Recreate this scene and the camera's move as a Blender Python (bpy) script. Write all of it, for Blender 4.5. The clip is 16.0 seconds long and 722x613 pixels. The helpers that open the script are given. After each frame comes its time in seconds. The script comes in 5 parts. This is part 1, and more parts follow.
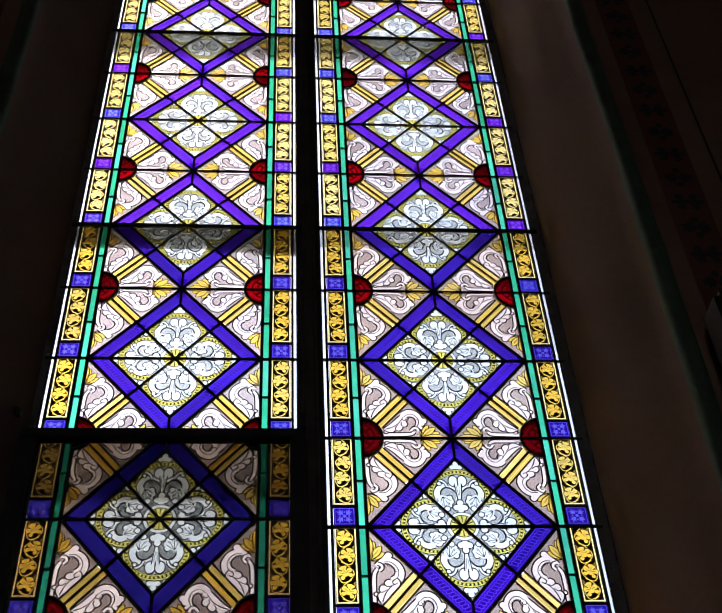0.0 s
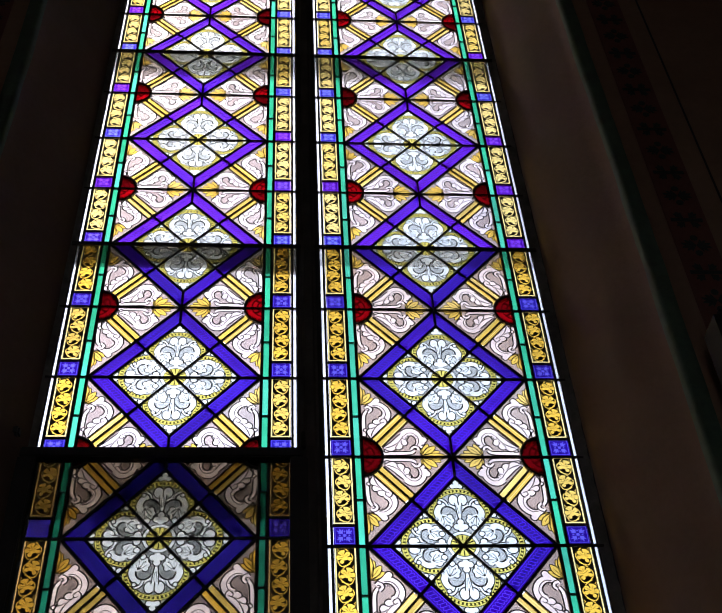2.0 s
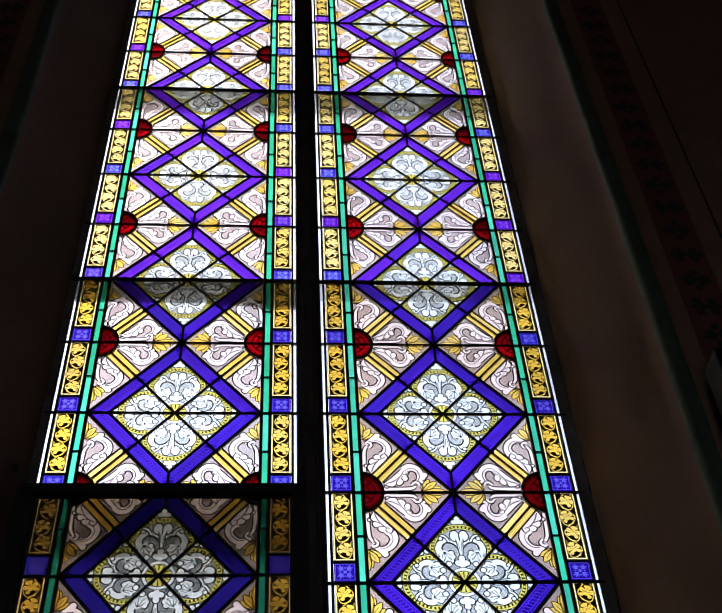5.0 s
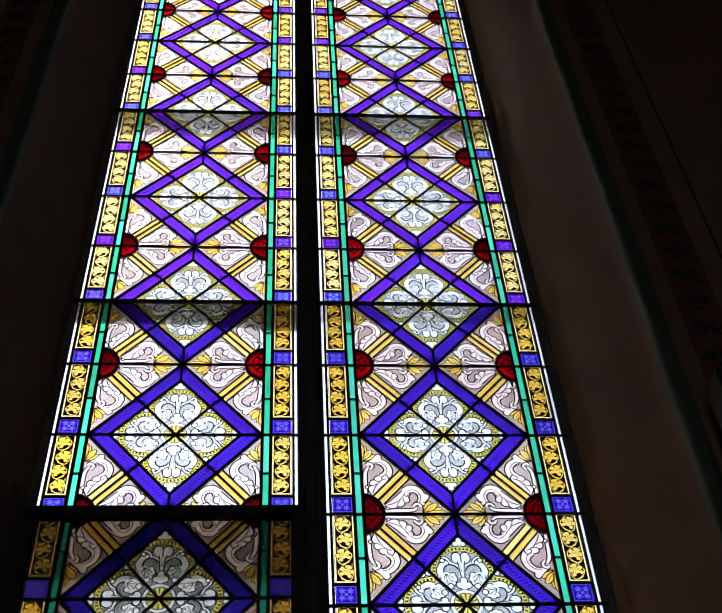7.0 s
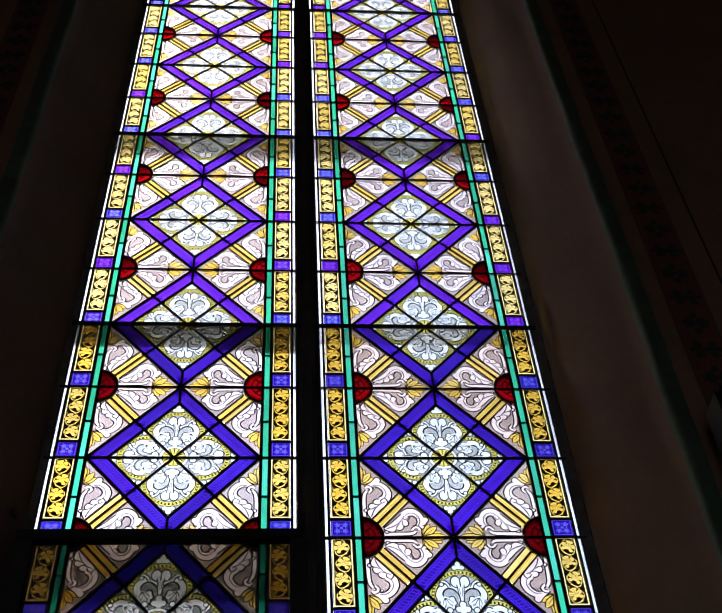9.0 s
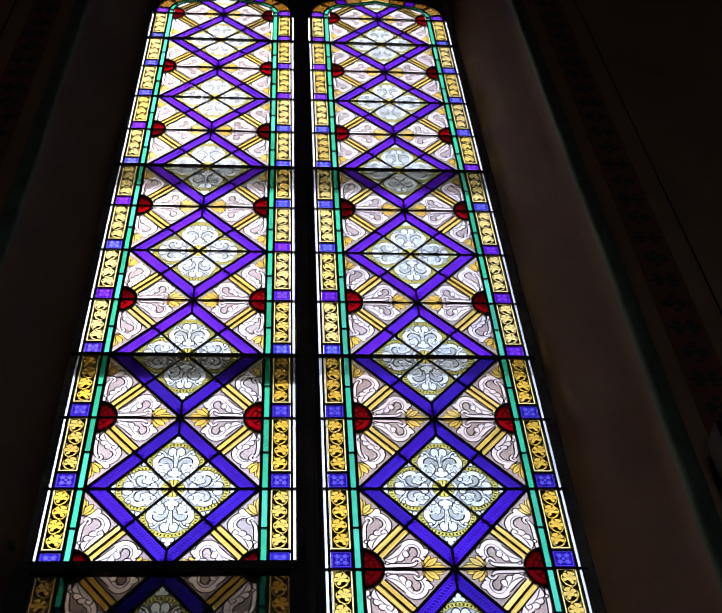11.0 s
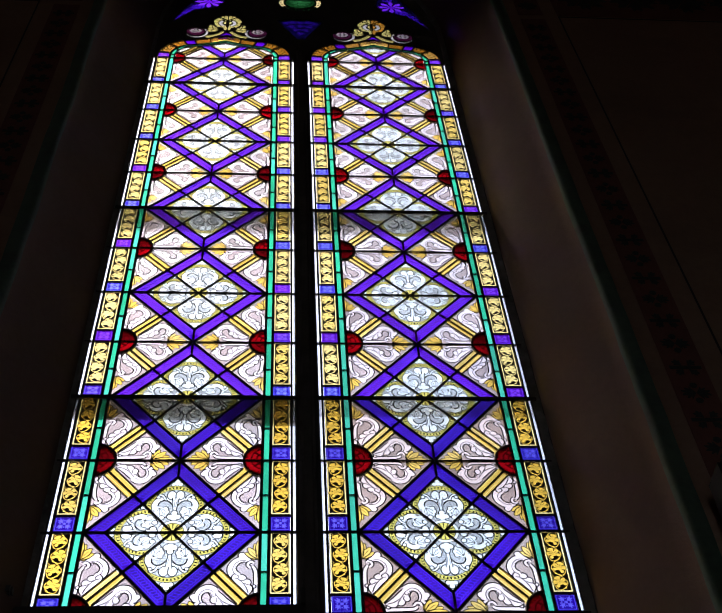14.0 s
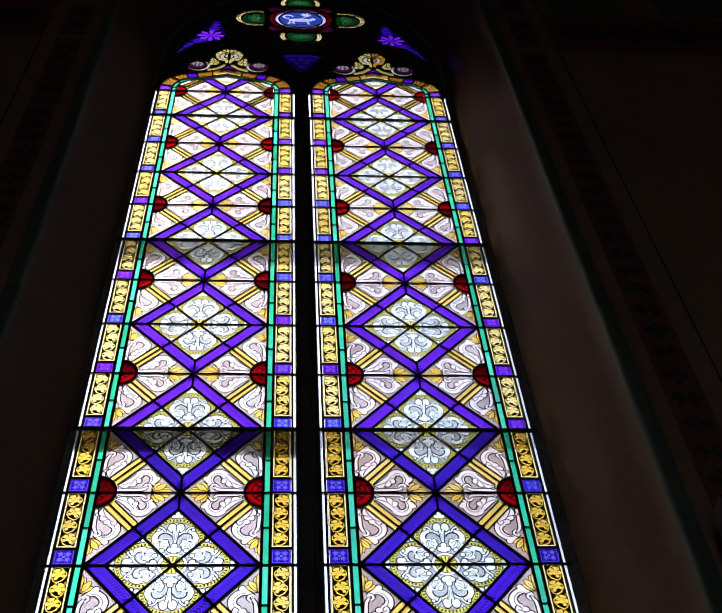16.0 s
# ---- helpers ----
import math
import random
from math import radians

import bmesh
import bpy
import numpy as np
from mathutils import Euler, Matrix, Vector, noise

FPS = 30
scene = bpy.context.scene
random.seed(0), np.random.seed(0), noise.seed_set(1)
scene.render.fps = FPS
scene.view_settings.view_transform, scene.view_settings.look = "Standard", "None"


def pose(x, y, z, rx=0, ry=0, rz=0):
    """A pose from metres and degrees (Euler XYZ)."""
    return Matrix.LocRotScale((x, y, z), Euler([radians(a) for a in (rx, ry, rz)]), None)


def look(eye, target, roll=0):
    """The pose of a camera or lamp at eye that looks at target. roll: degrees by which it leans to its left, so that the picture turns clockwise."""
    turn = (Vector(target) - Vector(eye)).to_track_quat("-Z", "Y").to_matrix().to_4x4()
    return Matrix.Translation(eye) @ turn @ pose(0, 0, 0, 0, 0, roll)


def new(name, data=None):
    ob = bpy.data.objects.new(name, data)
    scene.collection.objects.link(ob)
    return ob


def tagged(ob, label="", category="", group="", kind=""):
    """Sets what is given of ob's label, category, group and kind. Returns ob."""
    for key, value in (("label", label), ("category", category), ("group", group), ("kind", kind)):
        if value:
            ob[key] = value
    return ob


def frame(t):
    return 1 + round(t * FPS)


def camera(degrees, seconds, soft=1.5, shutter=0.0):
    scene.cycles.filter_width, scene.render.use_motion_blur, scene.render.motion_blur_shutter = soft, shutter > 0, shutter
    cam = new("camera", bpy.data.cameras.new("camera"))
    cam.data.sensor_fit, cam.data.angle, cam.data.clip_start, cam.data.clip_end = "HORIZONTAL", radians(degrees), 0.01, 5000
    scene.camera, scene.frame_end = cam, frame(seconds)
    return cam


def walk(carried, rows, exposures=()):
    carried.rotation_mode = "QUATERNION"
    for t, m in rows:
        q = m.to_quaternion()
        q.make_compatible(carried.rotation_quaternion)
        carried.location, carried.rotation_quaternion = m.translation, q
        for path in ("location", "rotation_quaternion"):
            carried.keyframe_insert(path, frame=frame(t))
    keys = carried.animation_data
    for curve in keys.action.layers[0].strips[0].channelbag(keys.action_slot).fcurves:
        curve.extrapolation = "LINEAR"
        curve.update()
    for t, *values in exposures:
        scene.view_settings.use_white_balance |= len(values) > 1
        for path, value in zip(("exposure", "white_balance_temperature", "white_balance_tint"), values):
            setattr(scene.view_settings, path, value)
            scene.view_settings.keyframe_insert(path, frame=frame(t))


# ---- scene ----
from mathutils.geometry import delaunay_2d_cdt

# ---- camera and walk: the camera stands still and tilts up along the window ----
cam = camera(36.0, 16.0, soft=1.25)
EYE = (0.0, 0.0, 1.6)
ROWS = [  # seconds, pitch, yaw, roll
    (0.0, 43.947, -5.941, -3.489), (0.5, 44.163, -5.961, -3.586), (1.0, 44.486, -5.992, -3.631),
    (1.5, 44.720, -6.016, -3.614), (2.0, 44.904, -6.034, -3.627), (2.5, 45.083, -6.045, -3.655),
    (3.0, 45.278, -6.062, -3.710), (3.5, 45.551, -6.072, -3.689), (4.0, 45.992, -6.132, -3.766),
    (6.5, 47.492, -6.240, -3.937), (7.0, 47.786, -6.247, -4.034), (7.5, 48.022, -6.301, -3.991),
    (8.0, 48.343, -6.344, -4.057), (8.5, 48.660, -6.382, -4.097), (9.0, 48.946, -6.460, -4.191),
    (11.5, 50.848, -6.702, -4.529), (12.0, 51.150, -6.735, -4.581), (12.5, 51.479, -6.770, -4.610),
    (13.0, 51.853, -6.825, -4.647), (13.5, 52.166, -6.876, -4.729), (14.0, 52.633, -6.953, -4.864),
    (14.5, 53.065, -6.998, -4.878), (15.0, 53.432, -7.046, -4.909), (15.5, 53.853, -7.065, -4.969),
    (16.0, 54.246, -7.110, -5.058),
]
walk(cam, [(t, Matrix.Translation(EYE) @ pose(0, 0, 0, 0, 0, yaw) @ pose(0, 0, 0, 90 + pitch) @ pose(0, 0, 0, 0, 0, roll))
           for t, pitch, yaw, roll in ROWS], exposures=((0.0, 2.97, 7000, 14), (16.0, 2.92, 6650, 14)))

# ---- world, sun, exposure ----
SUN_ELEV, SUN_AZ = radians(58), radians(-79)   # azimuth from +y towards +x
world = bpy.data.worlds.new("sky")
scene.world = world
world.use_nodes = True
wn = world.node_tree
sky = wn.nodes.new("ShaderNodeTexSky")
sky.sky_type, sky.sun_disc = "NISHITA", False
sky.sun_elevation, sky.sun_rotation = SUN_ELEV, SUN_AZ
sky.air_density, sky.dust_density, sky.ozone_density = 1.0, 7.0, 1.0
wn.links.new(sky.outputs[0], wn.nodes["Background"].inputs[0])
wn.nodes["Background"].inputs[1].default_value = 0.14
sun = new("sun", bpy.data.lights.new("sun", "SUN"))
sun.data.energy, sun.data.angle, sun.data.color = 1.8, radians(8), (1.0, 0.95, 0.88)
sun.matrix_world = look((0, 0, 0), (-math.sin(SUN_AZ) * math.cos(SUN_ELEV), -math.cos(SUN_AZ) * math.cos(SUN_ELEV), -math.sin(SUN_ELEV)))
# daylight of the window opening in the wall behind the camera
south = new("south_window_light", bpy.data.lights.new("south_window_light", "AREA"))
south.data.shape, south.data.size, south.data.size_y = "RECTANGLE", 2.4, 5.0
south.data.energy, south.data.color = 1.35, (1.0, 0.86, 0.74)
south.matrix_world = look((0.0, -15.95, 6.0), (0.0, 0.0, 5.5))


# ---- materials ----
class Nodes:
    def __init__(self, name):
        self.m = bpy.data.materials.new(name)
        self.m.use_nodes = True
        self.t = self.m.node_tree
        self.t.nodes.clear()
        self.out = self.t.nodes.new("ShaderNodeOutputMaterial")

    def add(self, kind, **values):
        n = self.t.nodes.new(kind)
        for k, v in values.items():
            n.inputs[k.replace("_", " ")].default_value = v
        return n

    def link(self, a, b):
        self.t.links.new(a, b)

    def mix(self, fac, a, b, blend="MIX"):
        n = self.t.nodes.new("ShaderNodeMix")
        n.data_type, n.blend_type = "RGBA", blend
        for sock, v in ((n.inputs["Factor"], fac), (n.inputs[6], a), (n.inputs[7], b)):
            if isinstance(v, bpy.types.NodeSocket):
                self.link(v, sock)
            else:
                sock.default_value = v if isinstance(v, float) else (*v[:3], 1)
        return n.outputs[2]

    def math(self, op, a, b=0.0):
        n = self.t.nodes.new("ShaderNodeMath")
        n.operation = op
        for sock, v in zip(n.inputs, (a, b)):
            if isinstance(v, bpy.types.NodeSocket):
                self.link(v, sock)
            else:
                sock.default_value = v
        return n.outputs[0]

    def noise(self, scale, detail=3.0, rough=0.6, offset=None):
        co = self.add("ShaderNodeTexCoord").outputs["Object"]
        if offset is not None:
            v = self.t.nodes.new("ShaderNodeVectorMath")
            v.operation = "ADD"
            self.link(co, v.inputs[0])
            self.link(offset, v.inputs[1])
            co = v.outputs[0]
        n = self.add("ShaderNodeTexNoise", Scale=scale, Detail=detail, Roughness=rough)
        self.link(co, n.inputs["Vector"])
        return n.outputs["Fac"]

    def ramp(self, fac, lo, hi, a=0.0, b=1.0):
        n = self.t.nodes.new("ShaderNodeMapRange")
        self.link(fac, n.inputs[0])
        for i, v in enumerate((lo, hi, a, b)):
            n.inputs[1 + i].default_value = v
        return n.outputs[0]


def glass(name, colour, other=None, vary=0.25, grain=0.0, grain_scale=900.0, scatter=0.14):
    """Coloured cathedral glass: sees through, tinted; streaks, seeds and a glossy face. other: the tint of some pieces."""
    n = Nodes(name)
    rnd = n.add("ShaderNodeObjectInfo").outputs["Random"]
    off = n.math("MULTIPLY", rnd, 37.0)
    col = colour
    if other:
        col = n.mix(n.ramp(rnd, 0.55, 0.75), colour, other)
    tone = n.math("SUBTRACT", 1.0, n.math("MULTIPLY", n.math("FRACT", n.math("MULTIPLY", rnd, 7.31)), vary))
    streak = n.ramp(n.noise(14.0, 3.0, 0.55, off), 0.3, 0.7, 0.86, 1.0)
    tone = n.math("MULTIPLY", tone, streak)
    if grain:
        g = n.ramp(n.noise(grain_scale, 2.0, 0.7), 0.40, 0.60, 1.0 - grain, 1.0)
        tone = n.math("MULTIPLY", tone, g)
    col = n.mix(1.0, col, tone, "MULTIPLY")
    tr = n.add("ShaderNodeBsdfTransparent")
    n.link(col, tr.inputs["Color"])
    gl = n.add("ShaderNodeBsdfGlossy", Roughness=0.08)
    bump = n.add("ShaderNodeBump", Strength=0.25, Distance=0.002)
    n.link(n.noise(40.0, 2.0), bump.inputs["Height"])
    n.link(bump.outputs[0], gl.inputs["Normal"])
    fr = n.add("ShaderNodeFresnel", IOR=1.45)
    n.link(bump.outputs[0], fr.inputs["Normal"])
    mx = n.add("ShaderNodeMixShader")
    n.link(n.math("MULTIPLY", fr.outputs[0], 0.3), mx.inputs[0])
    if scatter:
        tl = n.add("ShaderNodeBsdfTranslucent")
        n.link(col, tl.inputs["Color"])
        ms = n.add("ShaderNodeMixShader", Fac=scatter)
        n.link(tr.outputs[0], ms.inputs[1])
        n.link(tl.outputs[0], ms.inputs[2])
        n.link(ms.outputs[0], mx.inputs[1])
    else:
        n.link(tr.outputs[0], mx.inputs[1])
    n.link(gl.outputs[0], mx.inputs[2])
    n.link(mx.outputs[0], n.out.inputs[0])
    return n.m


def solid(name, a, b, scale=6.0, rough=0.8, metal=0.0, bump=0.3, bump_scale=60.0, dist=0.004, stain=None, stain_scale=1.3):
    """Opaque surface: two colours mixed by noise at two scales, fine relief, optional large stains."""
    n = Nodes(name)
    f = n.ramp(n.noise(scale, 6.0, 0.65), 0.3, 0.7)
    col = n.mix(f, a, b)
    if stain:
        col = n.mix(n.ramp(n.noise(stain_scale, 5.0, 0.7), 0.52, 0.72, 0.0, 0.8), col, stain)
    fine = n.noise(bump_scale, 5.0, 0.7)
    col = n.mix(n.ramp(fine, 0.3, 0.7, 0.0, 0.3), col, [c * 0.55 for c in a])
    bs = n.add("ShaderNodeBsdfPrincipled", Roughness=rough, Metallic=metal)
    n.link(col, bs.inputs["Base Color"])
    bp = n.add("ShaderNodeBump", Strength=bump, Distance=dist)
    n.link(fine, bp.inputs["Height"])
    n.link(bp.outputs[0], bs.inputs["Normal"])
    n.link(bs.outputs[0], n.out.inputs[0])
    return n.m


GL = {
    "clear": glass("clear_float_glass", (0.97, 0.985, 0.985), vary=0.02, scatter=0.0),
    "edge": glass("white_edge_glass", (0.64, 0.69, 0.76), vary=0.25, scatter=0.14),
    "white": glass("white_painted_glass", (0.61, 0.68, 0.67), vary=0.16),
    "rosy": glass("rosy_white_painted_glass", (0.67, 0.60, 0.60), (0.68, 0.63, 0.61), vary=0.20),
    "mat": glass("stippled_grey_glass", (0.53, 0.585, 0.575), vary=0.20, grain=0.75, grain_scale=300.0),
    "rosymat": glass("stippled_rosy_glass", (0.58, 0.48, 0.455), (0.56, 0.50, 0.475), vary=0.35, grain=0.70, grain_scale=300.0),
    "yellow": glass("silver_stain_yellow_glass", (0.66, 0.43, 0.075), (0.68, 0.48, 0.13), vary=0.3),
    "pale": glass("pale_yellow_glass", (0.72, 0.60, 0.24), vary=0.15, scatter=0.3),
    "lemon": glass("lemon_stain_glass", (0.52, 0.46, 0.10), vary=0.2),
    "purple": glass("violet_blue_glass", (0.035, 0.0003, 0.235), (0.017, 0.0004, 0.21), vary=0.4),
    "braid": glass("violet_glass_scraped", (0.25, 0.065, 0.86), vary=0.2),
    "square": glass("blue_violet_square_glass", (0.044, 0.0014, 0.25), (0.014, 0.005, 0.27), vary=0.25, scatter=0.16),
    "squarelight": glass("blue_square_scraped", (0.19, 0.05, 0.58), (0.16, 0.19, 0.66), vary=0.2),
    "green": glass("emerald_glass", (0.020, 0.40, 0.205), (0.050, 0.47, 0.30), vary=0.35),
    "red": glass("ruby_glass", (0.27, 0.0016, 0.004), (0.07, 0.0009, 0.002), vary=0.3),
    "darkred": glass("ruby_glass_painted", (0.027, 0.00024, 0.0006), vary=0.2),
    "orange": glass("amber_glass", (0.20, 0.085, 0.008), (0.30, 0.17, 0.035), vary=0.3),
    "blue": glass("medallion_blue_glass", (0.008184, 0.02009, 0.119), vary=0.2),
    "deepblue": glass("deep_blue_spandrel_glass", (0.00072, 0.00036, 0.0096), vary=0.3),
    "violet": glass("violet_flower_glass", (0.063, 0.0078, 0.3075), vary=0.2),
    "leafgreen": glass("leaf_green_glass", (0.00108, 0.01147, 0.0027), vary=0.3),
    "leaflight": glass("leaf_green_scraped", (0.00675, 0.05625, 0.01575), vary=0.2),
    "plum": glass("plum_glass", (0.01225, 0.00105, 0.007), vary=0.3),
    "lilac": glass("grey_lilac_glass", (0.13, 0.115, 0.125), vary=0.2, grain=0.5),
    # tint of the added sheet that dims the whole casement
    "baseshade": glass("base_shade_glass", (0.78, 0.76, 0.725), vary=0.02, grain=0.08, grain_scale=160.0, scatter=0.0),
}
GL["vine"] = glass("vine_yellow_glass", (0.76, 0.60, 0.20), (0.70, 0.50, 0.11), vary=0.3, scatter=0.16)
GL["crest"] = glass("crest_pale_glass", (0.19, 0.171, 0.05225), vary=0.1)
GL["crestwhite"] = glass("crest_white_glass", (0.23, 0.235, 0.24), vary=0.3, grain=0.4, grain_scale=90.0)
GL["crestamber"] = glass("crest_amber_glass", (0.165, 0.075, 0.009), vary=0.1)
GL["pearl"] = glass("pearl_border_glass", (0.2964, 0.247, 0.1112), vary=0.2)
GL["dimpurple"] = glass("dim_violet_glass", (0.0156, 0.00195, 0.1658), vary=0.2)
GL["halo"] = glass("medallion_ring_glass", (0.208, 0.234, 0.52), vary=0.2)
# tints of the added sheets that grade the casement's shade
GL["topshade"] = glass("top_shade_glass", (0.66, 0.64, 0.60), vary=0.02, grain=0.08, grain_scale=160.0, scatter=0.0)
GL["midshade"] = glass("mid_shade_glass", (0.90, 0.89, 0.87), vary=0.02, scatter=0.0)
# ledge tints: the shade below the bars is put into this glass
GL["ledgeshade"] = glass("shade_ledge_glass", (0.88, 0.88, 0.87), vary=0.02, grain=0.2, grain_scale=120.0, scatter=0.0)
GL["soot"] = glass("deep_shade_ledge_glass", (0.50, 0.49, 0.46), vary=0.02, grain=0.3, grain_scale=90.0, scatter=0.0)
GL["thinshade"] = glass("thin_shade_ledge_glass", (0.82, 0.82, 0.81), vary=0.02, grain=0.2, grain_scale=120.0, scatter=0.0)
PAINT = solid("black_vitreous_paint", (0.012, 0.009, 0.007), (0.022, 0.016, 0.012), 60.0, 0.55, bump=0.1)
LEAD = solid("lead_came", (0.035, 0.034, 0.035), (0.07, 0.068, 0.066), 30.0, 0.5, 0.6, bump=0.4, bump_scale=90.0, dist=0.001)
IRON = solid("painted_iron", (0.02, 0.019, 0.018), (0.045, 0.04, 0.036), 14.0, 0.6, 0.3, bump=0.4, bump_scale=120.0, dist=0.001, stain=(0.05, 0.028, 0.016), stain_scale=5.0)
SPEAKER = solid("matt_black_lacquer", (0.004, 0.004, 0.004), (0.007, 0.0065, 0.0065), 30.0, 1.0, bump=0.1)
STONE = solid("sooty_tracery_stone", (0.07, 0.062, 0.058), (0.13, 0.115, 0.105), 9.0, 0.9, bump=0.6, bump_scale=45.0, stain=(0.045, 0.04, 0.036))
MORTAR = solid("grey_mortar", (0.16, 0.155, 0.15), (0.26, 0.25, 0.24), 18.0, 0.95, bump=0.9, bump_scale=60.0, dist=0.01, stain=(0.08, 0.072, 0.066), stain_scale=7.0)
PLASTER = solid("rosy_grey_lime_plaster", (0.108, 0.062, 0.043), (0.138, 0.083, 0.060), 3.0, 0.9, bump=0.35, bump_scale=35.0, stain=(0.082, 0.048, 0.034), stain_scale=1.1)
WALLP = solid("brown_painted_plaster", (0.25, 0.145, 0.095), (0.31, 0.185, 0.125), 4.0, 0.85, bump=0.35, bump_scale=40.0, stain=(0.20, 0.12, 0.08))
GREENP = solid("green_painted_edge", (0.075, 0.115, 0.085), (0.10, 0.15, 0.11), 8.0, 0.9, bump=0.35, bump_scale=50.0, stain=(0.07, 0.07, 0.06), stain_scale=6.0)
BANDP = solid("dark_red_brown_paint", (0.15, 0.055, 0.04), (0.20, 0.078, 0.056), 10.0, 0.8, bump=0.3, bump_scale=60.0)
STENCIL = solid("dark_stencil_paint", (0.03, 0.035, 0.03), (0.05, 0.055, 0.045), 14.0, 0.8, bump=0.2)
LINEP = solid("dark_line_paint", (0.03, 0.02, 0.016), (0.045, 0.03, 0.024), 14.0, 0.8, bump=0.2)
FLOORM = solid("dark_stone_floor", (0.20, 0.17, 0.15), (0.28, 0.245, 0.215), 2.0, 0.6, bump=0.3)
ROOMM = solid("dim_nave_plaster", (0.38, 0.30, 0.24), (0.46, 0.37, 0.30), 1.5, 0.9, bump=0.3)
GROUNDM = solid("churchyard_gravel", (0.24, 0.23, 0.20), (0.33, 0.31, 0.28), 0.8, 0.95, bump=0.5)
OUTERM = solid("weathered_outer_stone", (0.035, 0.037, 0.042), (0.10, 0.105, 0.115), 26.0, 0.95, bump=0.8, bump_scale=70.0)


# ---- mesh tools ----
def mesh_from(name, verts, faces, mats, slots=None):
    me = bpy.data.meshes.new(name)
    me.from_pydata([tuple(map(float, v)) for v in verts], [], [tuple(int(i) for i in f) for f in faces])
    for m in mats:
        me.materials.append(m)
    if slots is not None:
        me.polygons.foreach_set("material_index", np.array(slots, dtype=np.int32))
    me.update()
    return me


def part(name, me, parent, label=""):
    ob = new(name, me)
    ob.parent = parent
    return tagged(ob, label) if label else ob


def thing(name, at, label, category, group="", kind=""):
    return tagged(new_at(name, at), label, category, group, kind)


def new_at(name, at):
    ob = new(name)
    ob.empty_display_size = 0.05
    ob.location = at
    return ob


def leaded(name, at, label, under):
    """A leaded part of the window; its own mesh, the lead lattice, is set once the panes stand."""
    ob = new(name, bpy.data.meshes.new(name))
    ob.parent = under
    ob.matrix_parent_inverse = Matrix.Translation(under.location).inverted()
    ob.location = at
    return tagged(ob, label) if label else ob


def recalc(me):
    bm = bmesh.new()
    bm.from_mesh(me)
    bmesh.ops.recalc_face_normals(bm, faces=bm.faces)
    bm.to_mesh(me)
    bm.free()
    return me


def inside(poly, pts):
    """Which of pts lie inside the polygon."""
    p = np.asarray(poly)
    q = np.roll(p, -1, axis=0)
    x, y = pts[:, 0][:, None], pts[:, 1][:, None]
    dy = q[:, 1] - p[:, 1]
    dy = np.where(np.abs(dy) < 1e-12, 1e-12, dy)
    cross = ((p[:, 1] > y) != (q[:, 1] > y)) & (x < (q[:, 0] - p[:, 0]) * (y - p[:, 1]) / dy + p[:, 0])
    return cross.sum(axis=1) % 2 == 1


def clip(poly, a, b):
    """The part of a convex polygon on the left of the line a -> b."""
    out = []
    side = lambda p: (b[0] - a[0]) * (p[1] - a[1]) - (b[1] - a[1]) * (p[0] - a[0])
    for i, p in enumerate(poly):
        q = poly[(i + 1) % len(poly)]
        sp, sq = side(p), side(q)
        if sp >= 0:
            out.append(p)
        if (sp >= 0) != (sq >= 0):
            k = sp / (sp - sq)
            out.append((p[0] + k * (q[0] - p[0]), p[1] + k * (q[1] - p[1])))
    return out


def area(poly):
    return 0.5 * sum(p[0] * q[1] - p[1] * q[0] for p, q in zip(poly, poly[1:] + poly[:1]))


def clip_by(poly, hull):
    for a, b in zip(hull, hull[1:] + hull[:1]):
        poly = clip(poly, a, b)
        if len(poly) < 3:
            return []
    return poly


def inset(poly, d):
    """A convex polygon drawn in by d on every side."""
    if area(poly) < 0:
        poly = poly[::-1]
    out = list(poly)
    for a, b in zip(poly, poly[1:] + poly[:1]):
        l = math.hypot(b[0] - a[0], b[1] - a[1])
        if l < 1e-6:
            continue
        nx, ny = -(b[1] - a[1]) / l * d, (b[0] - a[0]) / l * d
        out = clip(out, (a[0] + nx, a[1] + ny), (b[0] + nx, b[1] + ny))
        if len(out) < 3:
            return []
    return out


THICK = 0.004


def cdt(polys):
    """Triangles of all the polygons laid over one another."""
    vs, es = [], []
    for poly in polys:
        k = len(vs)
        vs += [Vector((float(p[0]), float(p[1]))) for p in poly]
        es += [(k + i, k + (i + 1) % len(poly)) for i in range(len(poly))]
    v, _, f, *_ = delaunay_2d_cdt(vs, es, [], 0, 1e-5)
    v = np.array([(p.x, p.y) for p in v])
    f = np.array([t for t in f if len(t) == 3])
    return v, f, v[f].mean(axis=1)


def pane_mesh(name, outline, base, layers=()):
    """A pane 4 mm thick in the x-z plane, its inner face (towards -y) carrying the painting: layers of (polygon, material), the later on top."""
    if area(outline) < 0:
        outline = outline[::-1]
    polys = [outline] + [l[0] for l in layers]
    v, f, c = cdt(polys)
    keep = inside(outline, c)
    f, c = f[keep], c[keep]
    mats, slot = [base], np.zeros(len(f), dtype=int)
    for poly, m in layers:
        if m not in mats:
            mats.append(m)
        slot[inside(poly, c)] = mats.index(m)
    mats.append(GL["clear"])
    verts = [(x, 0.0, y) for x, y in v]
    faces = [(a, b, d) for a, b, d in f]
    k, n = len(verts), len(outline)
    verts += [(x, 0.0, y) for x, y in outline] + [(x, THICK, y) for x, y in outline]
    back = [tuple(k + n + i for i in reversed(range(n)))]
    rim = [(k + i, k + n + i, k + n + (i + 1) % n, k + (i + 1) % n) for i in range(n)]
    slots = list(slot) + [len(mats) - 1] + [0] * n
    used = sorted(set(i for t in faces + back + rim for i in t))
    index = {o: i for i, o in enumerate(used)}
    return mesh_from(name, [verts[o] for o in used], [[index[i] for i in t] for t in faces + back + rim], mats, slots)


